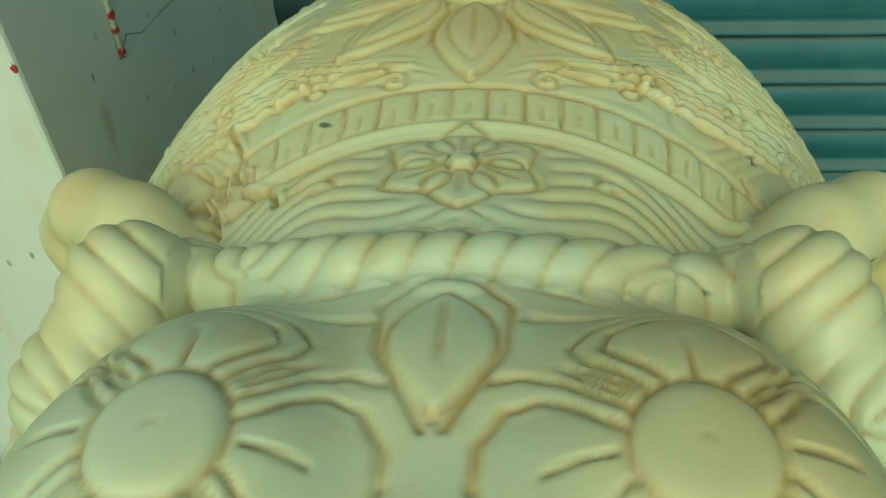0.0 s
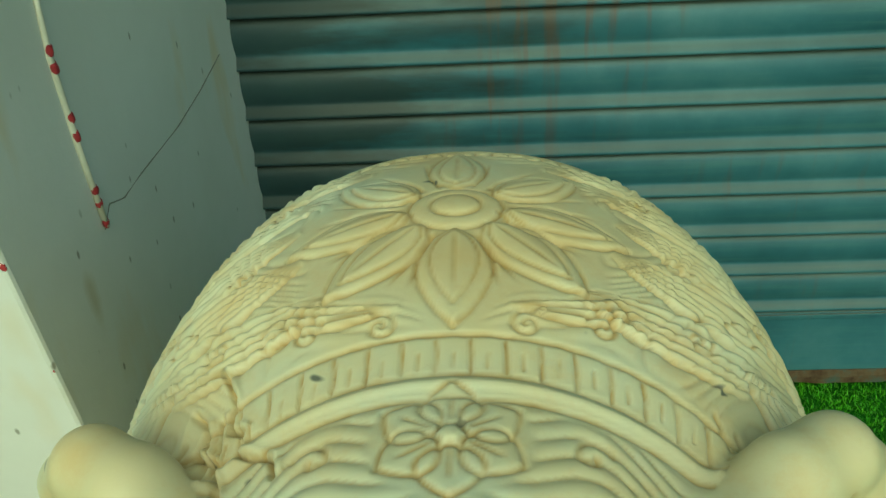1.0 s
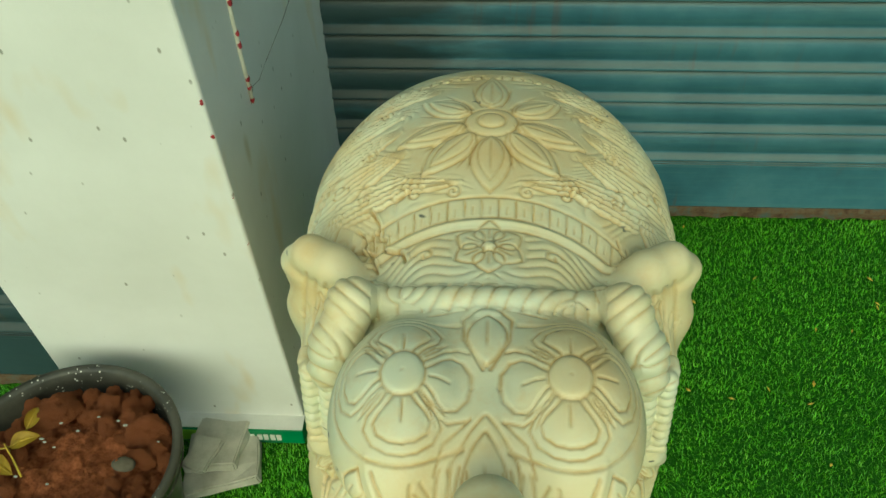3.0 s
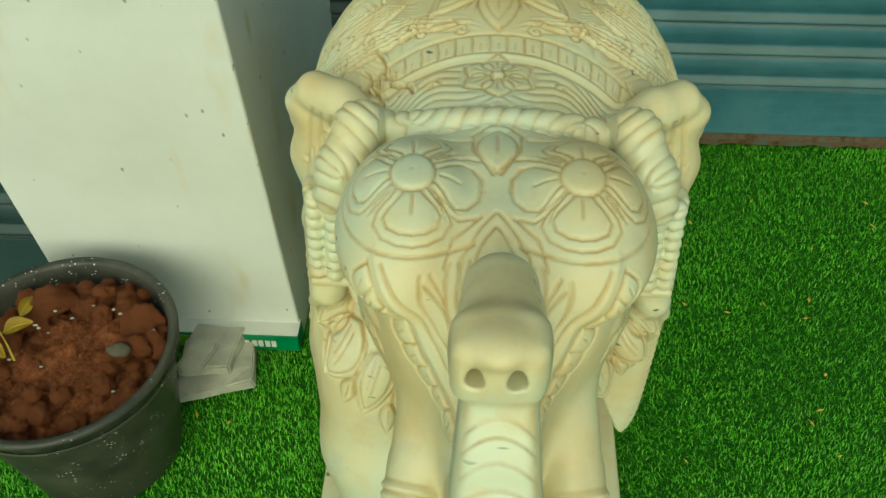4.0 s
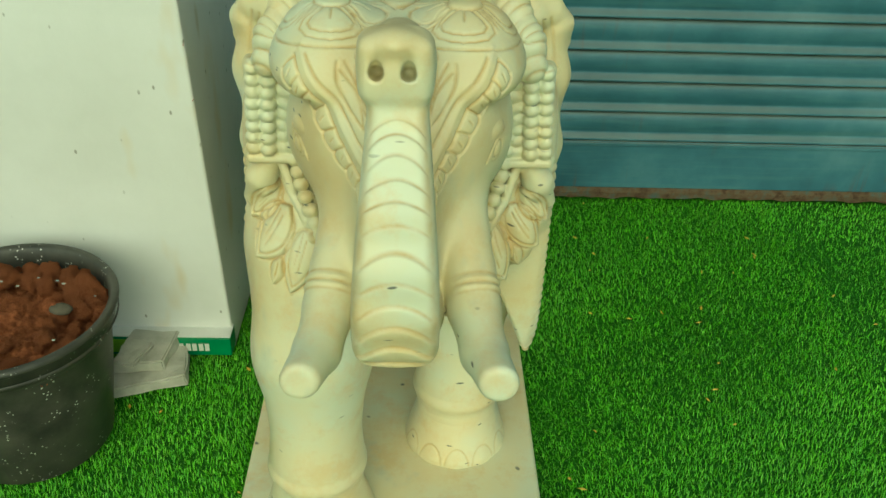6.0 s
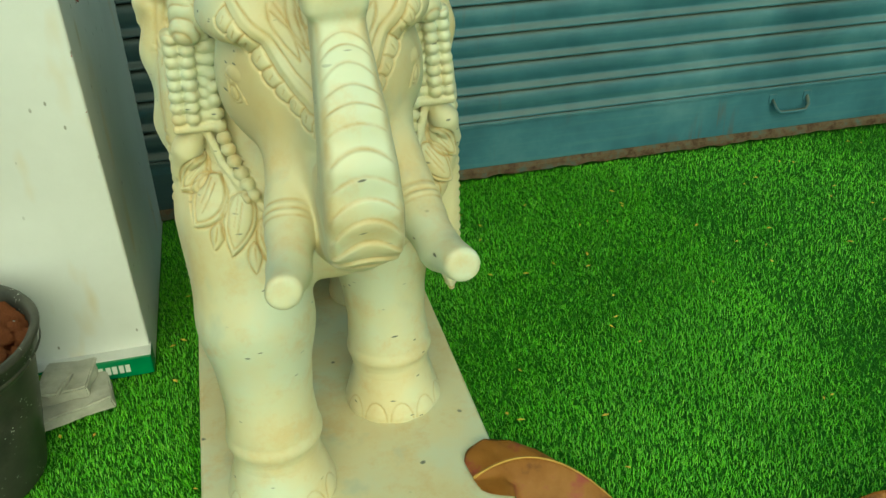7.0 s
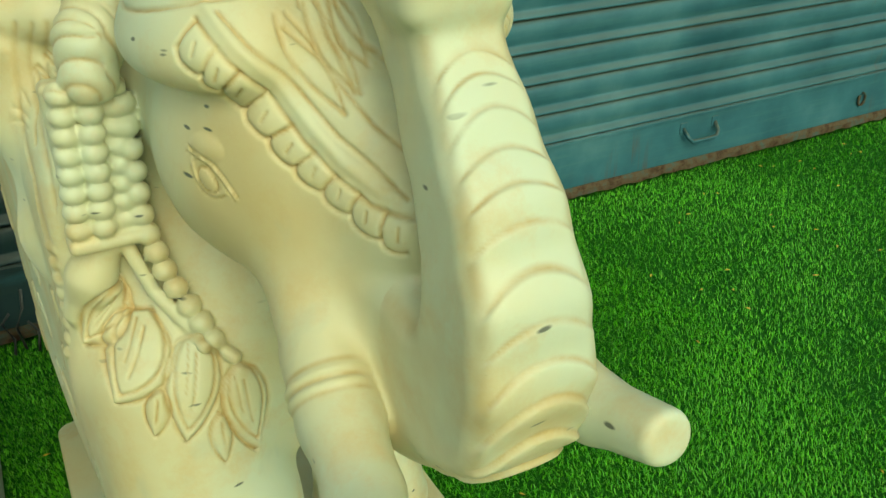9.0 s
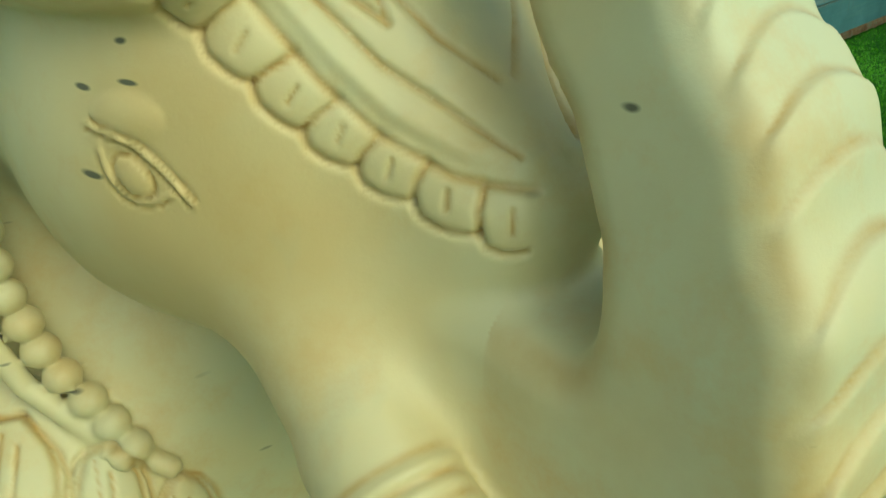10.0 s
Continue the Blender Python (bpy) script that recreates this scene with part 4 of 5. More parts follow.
    ch.stroke([(0.578, 0.26), (0.578, 0.60)], 0.002, -0.0016)
    ch.stroke([(0.55, 0.300), (1.08, 0.300)], 0.002, -0.0016)
    for i in range(26):
        ch.pad((0.560, 0.270 + 0.013 * i), (0.008, 0.006), 0.003)
    for i in range(36):
        ch.pad((0.57 + 0.0142 * i, 0.272), (0.0065, 0.010), 0.003)
    for i in range(7):
        for j in range(3):
            cc = (0.63 + 0.07 * i + 0.035 * (j % 2), 0.345 + 0.075 * j)
            ch.leaf((cc[0], cc[1]), math.pi / 2 + 0.5 * (-1) ** i, 0.05, 0.015, 0.002)
    # --- trunk: overlapping rings on the front
    k = np.nonzero((ax < 0.055) & (y < 0.300) & (z < 0.792) & (z > 0.52) & (np.abs(trunk_form((x, y, z))) < 0.004))[0]
    across = np.abs(x[k] - TRUNK_X) / (trunk_half(z[k]) - 0.004)
    turn = np.degrees(np.arctan2(z[k] - 0.655, 0.335 - y[k]))
    low = np.clip((20 - turn) / 40, 0, 1)
    fold = np.interp(turn + (4.5 + 5.0 * low) * across ** 2 + 0.8 * np.sin(turn * 0.21), [-62, -53, -44, -35, -26, -17.5, -9, -1.0, 8.0, 16.7, 25.5, 34.2, 41.6, 48.0, 54.3, 59.0, 72.0], np.arange(17.0))
    saw = 1 - np.mod(fold, 1.0)
    reach = np.hypot(z[k] - 0.655, 0.335 - y[k])
    amp = np.clip((reach - 0.085) / 0.014, 0, 1) * np.clip((1.06 - across) / 0.14, 0, 1) * np.clip((turn + 58) / 8, 0, 1) * np.clip((61 - turn) / 3, 0, 1)
    strong = 0.36 + 0.50 * np.clip((6 - turn) / 24, 0, 1)
    rise = np.where(saw < 0.12, saw / 0.12, 1 - (saw - 0.12) / 0.88)
    rise = rise * rise * (3 - 2 * rise)
    h[k] += amp * strong * 0.0034 * (rise - 0.45)
    s[k] = np.maximum(s[k], amp * np.clip(1 - np.minimum(saw, 1 - saw) * 7, 0, 1) * 0.80)
    # worn edge along both sides of the rings
    s[k] = np.maximum(s[k], 0.55 * np.exp(-((across - 1.0) / 0.13) ** 2) * np.clip((turn + 50) / 10, 0, 1))
    # --- face: chevron band of leaf tabs on each side of the trunk
    for side in (-1, 1):
        ids = np.nonzero((x * side > 0.0) & (x * side < 0.125) & (y < 0.46) & (y > 0.279) & (z > 0.655) & (z < 0.802) & (nrm[:, 1] < 0.2))[0]
        ch = Chart(ids, x[ids] * side + 0.35 * (y[ids] - 0.36), z[ids], h, s)
        low, high = TAB_LOW, TAB_HIGH
        ch.stroke(high, 0.0024, -0.0022)
        ch.stroke([(a - 0.005, b + 0.0075) for a, b in high], 0.0062, 0.0020)
        ch.stroke(CORD_HIGH, 0.0020, -0.0024)
        ch.stroke([(a - 0.020, b + 0.006) for a, b in CORD_HIGH[1:5]], 0.0020, -0.0018)
        for fu, fv, tu, tv in ((0.056, 0.785, 0.022, 0.735), (0.040, 0.788, 0.012, 0.745), (0.026, 0.790, 0.006, 0.758)):
            ch.stroke(bez((fu, fv), (fu - 0.004, fv - 0.030), (tu + 0.014, tv + 0.012), (tu, tv)), 0.0022, -0.0022)
            ch.stroke(bez((fu - 0.006, fv), (fu - 0.018, fv - 0.014), (tu + 0.004, tv + 0.024), (tu, tv)), 0.0018, -0.0016)
        n = 9

        def at(line, t):
            t = min(max(t, 0), 0.9999) * (len(line) - 1)
            i = int(t)
            return tuple(line[i][k] + (line[i + 1][k] - line[i][k]) * (t - i) for k in (0, 1))
        for i in range(n):
            a, b = at(high, i / n), at(low, (i + 0.15) / n)
            c, e = at(high, (i + 0.55) / n), at(low, (i + 0.65) / n)
            ch.stroke([a, ((a[0] + b[0]) / 2 + 0.001, (a[1] + b[1]) / 2), b], 0.0017, -0.0028, 1.0)
            ch.stroke([((c[0] + e[0]) / 2, (c[1] + e[1]) / 2 + 0.003), ((c[0] + 3 * e[0]) / 4, (c[1] + 3 * e[1]) / 4)], 0.0012, -0.0018)
            mid = ((c[0] + e[0]) / 2, (c[1] + e[1]) / 2)
            ch.pad(mid, (0.011, 0.011), 0.0022)
            nx = at(low, (i + 1.15) / n)
            ch.stroke([b, ((b[0] + e[0]) / 2 + 0.0022, (b[1] + e[1]) / 2 - 0.0025), (e[0] + 0.0015, e[1] - 0.003), ((nx[0] + e[0]) / 2 + 0.001, (nx[1] + e[1]) / 2 - 0.002), nx], 0.0022, -0.0026, 0.7)
    # --- eyes: a lidded almond under a swollen brow
    for side in (-1, 1):
        ids = np.nonzero((x * side > 0.05) & (y > 0.36) & (y < 0.44) & (z > 0.65) & (z < 0.73))[0]
        ch = Chart(ids, y[ids], z[ids], h, s)
        e = (0.3965, 0.6905)
        ch.pad(e, (0.0062, 0.0082), 0.0022)
        ch.pad((e[0] - 0.001, e[1] + 0.020), (0.013, 0.009), 0.0030)
        ball = [(e[0] + 0.0060 * math.cos(a) + 0.0015 * math.sin(a), e[1] + 0.0080 * math.sin(a)) for a in [i * math.pi / 8 for i in range(17)]]
        ch.stroke(ball, 0.0010, -0.0015, 1.0)
        lid = bez((0.410, 0.7065), (0.402, 0.7020), (0.392, 0.7050), (0.3815, 0.6800))
        ch.stroke([(a - 0.0010, b + 0.0012) for a, b in lid], 0.0018, 0.0014)
        ch.stroke(lid, 0.0010, -0.0014, 1.0)
        ch.stroke([(a - 0.0022, b + 0.0030) for a, b in lid], 0.0011, -0.0012, 0.9)
        low = bez((0.4055, 0.7000), (0.4060, 0.6830), (0.3950, 0.6770), (0.3855, 0.6850))
        ch.stroke(low, 0.0015, 0.0012)
        ch.stroke([(a + 0.0012, b - 0.0024) for a, b in low], 0.0010, -0.0013, 0.8)
    # --- bracelets at the roots of the tusks
    axt = np.abs(x - 0.008)
    k = (axt > 0.030) & (y < 0.350) & (y > 0.25) & (z > 0.535) & (z < 0.645)
    al = (axt[k] - 0.066) * 0.14 - (y[k] - 0.330) * 0.84 - (z[k] - 0.588) * 0.52
    fade = np.clip((axt[k] - 0.046) / 0.012, 0, 1)
    for c, a in ((0.015, 0.0028), (0.023, 0.0024)):
        h[k] += a * np.exp(-((al - c) / 0.0030) ** 2) * fade
    for c in (0.010, 0.019, 0.0275):
        s[k] = np.maximum(s[k], 0.7 * np.exp(-((al - c) / 0.0016) ** 2) * fade)
    # --- collar petals, ankles and toes
    for side in (-1, 1):
        ids = np.nonzero((x * side > 0.03) & (y < 0.60) & (y > 0.40) & (z > 0.38) & (z < 0.60) & (nrm[:, 1] < 0.35) & (z < 0.62 - 0.9 * np.clip(0.14 - x * side, 0, 1)))[0]
        ch = Chart(ids, x[ids] * side, z[ids], h, s)
        for (ru, rv), (tu, tv), half in (((0.143, 0.568), (0.178, 0.520), 0.016), ((0.128, 0.546), (0.168, 0.488), 0.021), ((0.102, 0.532), (0.128, 0.455), 0.021), ((0.078, 0.505), (0.076, 0.424), 0.019)):
            a, ln = math.atan2(tv - rv, tu - ru), math.hypot(tu - ru, tv - rv)
            ch.leaf((ru, rv), a, ln, half, 0.0085, False, 0.0032, 0.0026)
            ch.leaf((ru, rv), a, ln * 0.86, half * 0.70, -0.0012, False, 0.0026, 0.0020)
            ch.stroke([(ru + (tu - ru) * f, rv + (tv - rv) * f) for f in (0.18, 0.66)], 0.0014, -0.0016)
            ch.stroke([(ru + (tu - ru) * f + 0.006, rv + (tv - rv) * f) for f in (0.10, 0.50)], 0.0012, -0.0011)
        for ru, rv, tu, tv in ((0.138, 0.500, 0.148, 0.462), (0.100, 0.470, 0.103, 0.428)):
            a, ln = math.atan2(tv - rv, tu - ru), math.hypot(tu - ru, tv - rv)
            ch.leaf((ru, rv), a, ln, 0.009, 0.006, True, 0.0022, 0.0020)
    for cx, cy in ((-0.113, 0.492), (0.088, 0.655), (-0.118, 0.885)):
        for i in range(5):
            a = -math.pi / 2 + (i - 2) * 0.52
            ids = np.nonzero((np.hypot(x - cx, y - cy) < 0.11) & (z < 0.11))[0]
            uu = (np.arctan2(y[ids] - cy, x[ids] - cx) - a + math.pi) % (2 * math.pi) - math.pi
            ch = Chart(ids, uu * 0.08, z[ids], h, s)
            ch.stroke([(0.018 * math.cos(b), 0.048 + 0.030 * math.sin(b)) for b in [j * math.pi / 8 for j in range(9)]], 0.0024, -0.0012, 0.6)
            ch.pad((0, 0.052), (0.015, 0.022), 0.002)
    # --- ears: veins that run from the top to the rim
    ids = np.nonzero((ax > 0.12) & (y > 0.55) & (y < 0.66) & (z < 0.76) & (z > 0.54) & (nrm[:, 1] < -0.2))[0]
    ch = Chart(ids, ax[ids], z[ids], h, s)
    for i in range(3):
        ch.stroke(bez((0.150 + 0.010 * i, 0.750), (0.160 + 0.010 * i, 0.700), (0.168 + 0.010 * i, 0.660), (0.160 + 0.012 * i, 0.570)), 0.003, -0.0016, 0.5)
    # brown dirt that has settled on top of the trunk tip
    k = (ax < 0.032) & (y > 0.262) & (y < 0.365) & (z > 0.815)
    s[k] = np.maximum(s[k], 0.42 * np.clip((z[k] - 0.815) / 0.016, 0, 1) * np.clip((y[k] - 0.262) / 0.02, 0, 1))
    return h, s


TAB_LOW = [(0.1144, 0.774), (0.0985, 0.756), (0.0867, 0.745), (0.0715, 0.726), (0.0545, 0.705), (0.0350, 0.688), (0.0155, 0.676), (-0.006, 0.667)]
TAB_HIGH = [(0.100, 0.786), (0.0848, 0.767), (0.0645, 0.747), (0.0465, 0.720), (0.0305, 0.702), (0.0118, 0.690), (-0.012, 0.686)]
CORD_HIGH = [(0.0873, 0.789), (0.072, 0.773), (0.0543, 0.757), (0.0263, 0.723), (0.0084, 0.709), (-0.0090, 0.695)]


def rounded_slab(x0, x1, y0, y1, z0, z1, r):
    """Vertices and quads of a slab with softened edges, for the plinth."""
    bm = box_bm(x0, x1, y0, y1, z0, z1)
    bmesh.ops.bevel(bm, geom=[e for e in bm.edges if abs(e.verts[0].co.z - e.verts[1].co.z) > 0.01], offset=0.022, segments=5, profile=0.5, affect="EDGES")
    bmesh.ops.bevel(bm, geom=[e for e in bm.edges if abs(e.verts[0].co.z - e.verts[1].co.z) < 0.001], offset=r, segments=3, profile=0.5, affect="EDGES")
    bm.verts.index_update()
    vs = np.array([v.co[:] for v in bm.verts])
    fs = [[v.index for v in f.verts] for f in bm.faces]
    bm.free()
    return vs, fs


def marble_elephant(cell=0.0045, fine=3):
    v, q = surface_net(statue_form, (-0.24, 0.10, 0.030), (0.24, 1.13, 0.86), cell)
    for _ in range(2):
        n = form_normal(statue_form, v)
        v = v - n * np.clip(statue_form(*v.T), -0.003, 0.003)[:, None]
    n = form_normal(statue_form, v)
    n = split_quads(n, q, fine)[0]
    n /= np.linalg.norm(n, axis=1, keepdims=True) + 1e-9
    v, q = split_quads(v, q, fine)
    v = v - n * np.clip(statue_form(*v.T), -0.002, 0.002)[:, None]
    h, s = carve(v, n)
    v = v + n * h[:, None]
    sv, sf = rounded_slab(-0.234, 0.214, 0.335, 1.130, -0.006, 0.045, 0.006)
    me = bpy.data.meshes.new("elephant_statue")
    off = len(v)
    tot = np.concatenate([v, sv])
    loops = [q.reshape(-1)] + [np.array(f) + off for f in sf]
    sizes = np.concatenate([np.full(len(q), 4), [len(f) for f in sf]]).astype(np.int32)
    flat = np.concatenate(loops).astype(np.int32)
    me.vertices.add(len(tot))
    me.vertices.foreach_set("co", tot.astype(np.float32).reshape(-1))
    me.loops.add(len(flat))
    me.loops.foreach_set("vertex_index", flat)
    me.polygons.add(len(sizes))
    start = np.concatenate([[0], np.cumsum(sizes)[:-1]]).astype(np.int32)
    me.polygons.foreach_set("loop_start", start)
    me.polygons.foreach_set("use_smooth", np.concatenate([np.ones(len(q), bool), np.zeros(len(sf), bool)]))
    me.update(calc_edges=True)
    a = me.attributes.new("stain", "FLOAT", "POINT")
    a.data.foreach_set("value", np.concatenate([np.clip(s, 0, 1), np.zeros(len(sv))]).astype(np.float32))
    me.materials.append(MARBLE)
    me.validate()
    return new("elephant_statue", me)


elephant = tagged(marble_elephant(), "carved cream marble elephant with raised trunk on a slab", "statue")


# ---------------------------------------------------------------- flower pot with soil
def flower_pot():
    top = new("flower_pot")
    top.location = (-0.600, 0.682, 0.0)
    prof = [(0.112, 0.0), (0.117, 0.004), (0.140, 0.150), (0.149, 0.215), (0.153, 0.222), (0.157, 0.228), (0.159, 0.250), (0.166, 0.256), (0.168, 0.262), (0.165, 0.267), (0.158, 0.267), (0.153, 0.262), (0.150, 0.240), (0.143, 0.200), (0.10, 0.190)]
    bm = lathe_bm(prof, 72)
    bm.faces.new([v for v in bm.verts][:72][::-1])
    part("pot_body", bm, POT, top, smooth=True)
    bm = lathe_bm([(0.1615, 0.233), (0.1635, 0.236), (0.1615, 0.239)], 72)
    part("rim_ridge", bm, POT, top, smooth=True)
    bm = bmesh.new()
    n = 56
    vs = {}
    for i in range(n + 1):
        for j in range(n + 1):
            u, v = (i / n * 2 - 1) * 0.152, (j / n * 2 - 1) * 0.152
            if math.hypot(u, v) < 0.151:
                zz = 0.218 + 0.020 * (1 - (math.hypot(u, v) / 0.15) ** 2) + 0.022 * noise.noise(Vector((u * 22, v * 22, 1))) + 0.012 * noise.noise(Vector((u * 60, v * 60, 4)))
                vs[i, j] = bm.verts.new((u, v, zz))
    for i in range(n):
        for j in range(n):
            q = [vs.get(k) for k in ((i, j), (i + 1, j), (i + 1, j + 1), (i, j + 1))]
            if all(q):
                bm.faces.new(q)
    part("soil", bm, SOIL, top, "clumpy red clay soil", smooth=True)
    rnd = random.Random(4)
    clods = []
    for k in range(4):
        b = bmesh.new()
        bmesh.ops.create_icosphere(b, subdivisions=3, radius=1)
        for v in b.verts:
            v.co *= 1 + 0.35 * noise.noise(v.co * 1.6 + Vector((k * 9, 0, 0))) + 0.15 * noise.noise(v.co * 4 + Vector((0, k * 7, 0))) + 0.10 * noise.noise(v.co * 9 + Vector((k * 5, 3, 0)))
        me = bpy.data.meshes.new("clod")
        b.to_mesh(me)
        b.free()
        me.materials.append(SOIL)
        clods.append(me)
    for i in range(280):
        r, a = 0.143 * rnd.random() ** 0.42, rnd.random() * 6.28
        c = new("clod", clods[i % 4])
        c.parent = top
        sz = rnd.choice((0.003, 0.004, 0.005, 0.007, 0.010, 0.013) if r > 0.07 else (0.002, 0.003, 0.005)) * rnd.uniform(0.8, 1.3)
        c.location = (r * math.cos(a), r * math.sin(a), 0.230 + 0.020 * (1 - (r / 0.15) ** 2) + 0.5 * sz)
        c.rotation_euler = (rnd.random() * 6, rnd.random() * 6, rnd.random() * 6)
        c.scale = (sz, sz * rnd.uniform(0.75, 1.0), sz * 0.85)
    grit = clods[1].copy()
    grit.materials[0] = STONE
    for i in range(16):
        r, a = 0.135 * math.sqrt(rnd.random()), rnd.random() * 6.28
        c = new("grit", grit)
        c.parent = top
        sz = rnd.uniform(0.0010, 0.0021)
        c.location = (r * math.cos(a), r * math.sin(a), 0.252 + 0.018 * (1 - (r / 0.15) ** 2))
        c.scale = (sz * 1.6, sz, sz * 0.6)
    for x, y, sz in ((-0.045, 0.085, 0.030), (-0.060, 0.060, 0.022), (0.10, 0.055, 0.026), (0.075, 0.080, 0.020), (0.03, 0.10, 0.020), (0.105, 0.015, 0.018)):
        c = new("clod", clods[rnd.randrange(4)])
        c.parent = top
        c.location, c.scale, c.rotation_euler = (x, y, 0.240 + sz * 0.35), (sz, sz, sz * 0.8), (rnd.random() * 6, rnd.random() * 6, 0)
    b = bmesh.new()
    bmesh.ops.create_icosphere(b, subdivisions=3, radius=1, matrix=Matrix.Translation((0.089, -0.004, 0.262)) @ Matrix.Diagonal((0.017, 0.011, 0.008, 1)))
    part("pebble", rough_bm(b, 0.002, 60), PEBBLE, top, "small grey pebble", smooth=True)
    return tagged(top, "black plastic pot with white specks, filled with red soil", "flower pot")


def leaf_bm(length, width, curl, bend, tip=0.85, nu=18, nv=8, seed=0, jag=0.0):
    """A leaf blade with a midrib fold, a curl across and a bend along, and a stalk."""
    bm = bmesh.new()
    rows = []
    for i in range(nu + 1):
        t = i / nu
        w = width * math.sin(math.pi * min(1, t ** tip * 0.985 + 0.008)) ** 0.75
        w *= 1 + jag * math.sin(t * 34 + seed)
        row = []
        for j in range(-nv, nv + 1):
            s = j / nv
            z = curl * abs(s) ** 1.5 * w + bend * math.sin(math.pi * t) + 0.16 * width * noise.noise(Vector((t * 4 + seed, s * 1.6, 0))) + 0.07 * width * noise.noise(Vector((t * 12 + seed, s * 5, 3)))
            z += 0.012 * width * math.cos(t * 60 - abs(s) * 5)
            row.append(bm.verts.new((t * length, s * w, z)))
        rows.append(row)
    for a, b in zip(rows, rows[1:]):
        for j in range(2 * nv):
            bm.faces.new((a[j], b[j], b[j + 1], a[j + 1]))
    bmesh.ops.solidify(bm, geom=bm.faces[:], thickness=0.0007)
    return bm


def dry_leaf(name, at, turn, length, width, curl, bend, material, label, tilt=(0, 0), jag=0.0, seed=0, stalk=True, tip=0.85):
    top = new(name)
    top.matrix_basis = pose(*at, tilt[0], tilt[1], turn)
    part("blade", leaf_bm(length, width, curl, bend, seed=seed, jag=jag, tip=tip), material, top, smooth=True)
    part("midrib", tube_bm([(t * length, 0, bend * math.sin(math.pi * t) + 0.0006) for t in [i / 10 for i in range(11)]], [0.0016 - 0.0001 * i for i in range(11)], 6), material, top, smooth=True)
    if stalk:
        part("stalk", tube_bm([(0, 0, 0), (-0.012, 0.001, 0.001), (-0.026, 0.004, 0.0)], 0.0014, 6), material, top, smooth=True)
    return tagged(top, label, "leaf", group="fallen leaves")


pot = flower_pot()


def folded_leaf():
    """A large dry leaf propped on the slab corner: folded along its arched midrib, one half hanging to the turf, the other turned back."""
    top = new("fallen_leaf")
    top.location = (0.225, 0.400, 0.045)
    o = Vector(top.location)
    m0, m1, m2 = Vector((0.163, 0.414, 0.050)), Vector((0.292, 0.462, 0.082)), Vector((0.372, 0.322, 0.010))

    def rib(t):
        return m0 * (1 - t) ** 2 + m1 * 2 * t * (1 - t) + m2 * t * t

    def half(way, width, shape, seed):
        bm = bmesh.new()
        nu, nv = 30, 10
        rows = []
        for i in range(nu + 1):
            t = i / nu
            w = width * shape(t) * (1 + 0.05 * noise.noise(Vector((t * 7, seed, 0))))
            row = []
            for k in range(nv + 1):
                f = k / nv
                p = rib(t) + way * (w * f) + Vector((0, 0, -0.10 * w * f * f))
                p.z += 0.004 * f * noise.noise(Vector((t * 6, f * 2, seed))) + 0.0012 * f * math.sin(t * 44 + f * 4)
                p.z = max(p.z, (0.0475 if p.x < 0.216 and p.y > 0.333 else 0.001) + 0.0012 * f)
                row.append(bm.verts.new(p - o))
            rows.append(row)
        for a, b in zip(rows, rows[1:]):
            for k in range(nv):
                bm.faces.new((a[k], b[k], b[k + 1], a[k + 1]))
        bmesh.ops.solidify(bm, geom=bm.faces[:], thickness=0.0007)
        return bm
    part("blade", half(Vector((-0.10, -0.80, -0.55)).normalized(), 0.088, lambda t: max(0.02, math.sin(math.pi * min(1, t ** 0.8)) ** 0.6 * (1 - 0.25 * t)), 2), BROWN_LEAF, top, smooth=True)
    part("folded_blade", half(Vector((-0.30, 0.80, 0.05)).normalized(), 0.058, lambda t: max(0.015, math.sin(math.pi * min(1, (t / 0.62)) ** 0.6) ** 0.7 if t < 0.62 else 0), 6), BROWN_LEAF, top, "reddish brown half, turned back", smooth=True)
    part("midrib", tube_bm([rib(t / 14) - o + Vector((0, 0, 0.0008)) for t in range(15)], [0.0021 - 0.00008 * t for t in range(15)], 6), RIB, top, "pale yellow midrib", smooth=True)
    part("stalk", tube_bm([rib(1.0) - o, Vector((0.384, 0.309, 0.009)) - o, Vector((0.396, 0.298, 0.006)) - o], 0.0022, 6), BROWN_LEAF, top, smooth=True)
    return tagged(top, "large folded brown dry leaf propped on the slab corner", "leaf", group="fallen leaves")


folded_leaf()
dry_leaf("fallen_leaf", (1.108, 0.640, 0.018), -42, 0.150, 0.033, 0.45, 0.012, RED_LEAF, "reddish dry leaf lying on the turf", (8, 4), seed=5)
dry_leaf("fallen_leaf", (0.650, 0.224, 0.020), -32, 0.215, 0.038, 0.7, 0.020, BROWN_LEAF, "curled brown dry leaf lying on the turf", (-8, 0), seed=8)
dry_leaf("fallen_leaf", (1.043, 0.452, 0.018), -14, 0.095, 0.037, 0.3, 0.008, YELLOW_LEAF, "small tan lobed dry leaf on the turf", (0, 0), jag=0.40, seed=1)
for lx, ly, ang, ln, tl in ((-0.685, 0.700, 20, 0.045, 15), (-0.672, 0.730, 80, 0.035, 30), (-0.700, 0.675, -30, 0.050, 10)):
    dry_leaf("yellow_leaf", (lx, ly, 0.262), ang, ln, ln * 0.28, 0.5, 0.006, YELLOW_LEAF, "small yellow withered leaf on the potted soil", (tl, -10), seed=ang)
tagged(part("withered_stem", tube_bm([(-0.690, 0.700, 0.250), (-0.680, 0.690, 0.285), (-0.665, 0.672, 0.270), (-0.652, 0.655, 0.258)], 0.0016, 6), YELLOW_LEAF, smooth=True), "thin withered yellow stem lying on the potted soil", "stem")


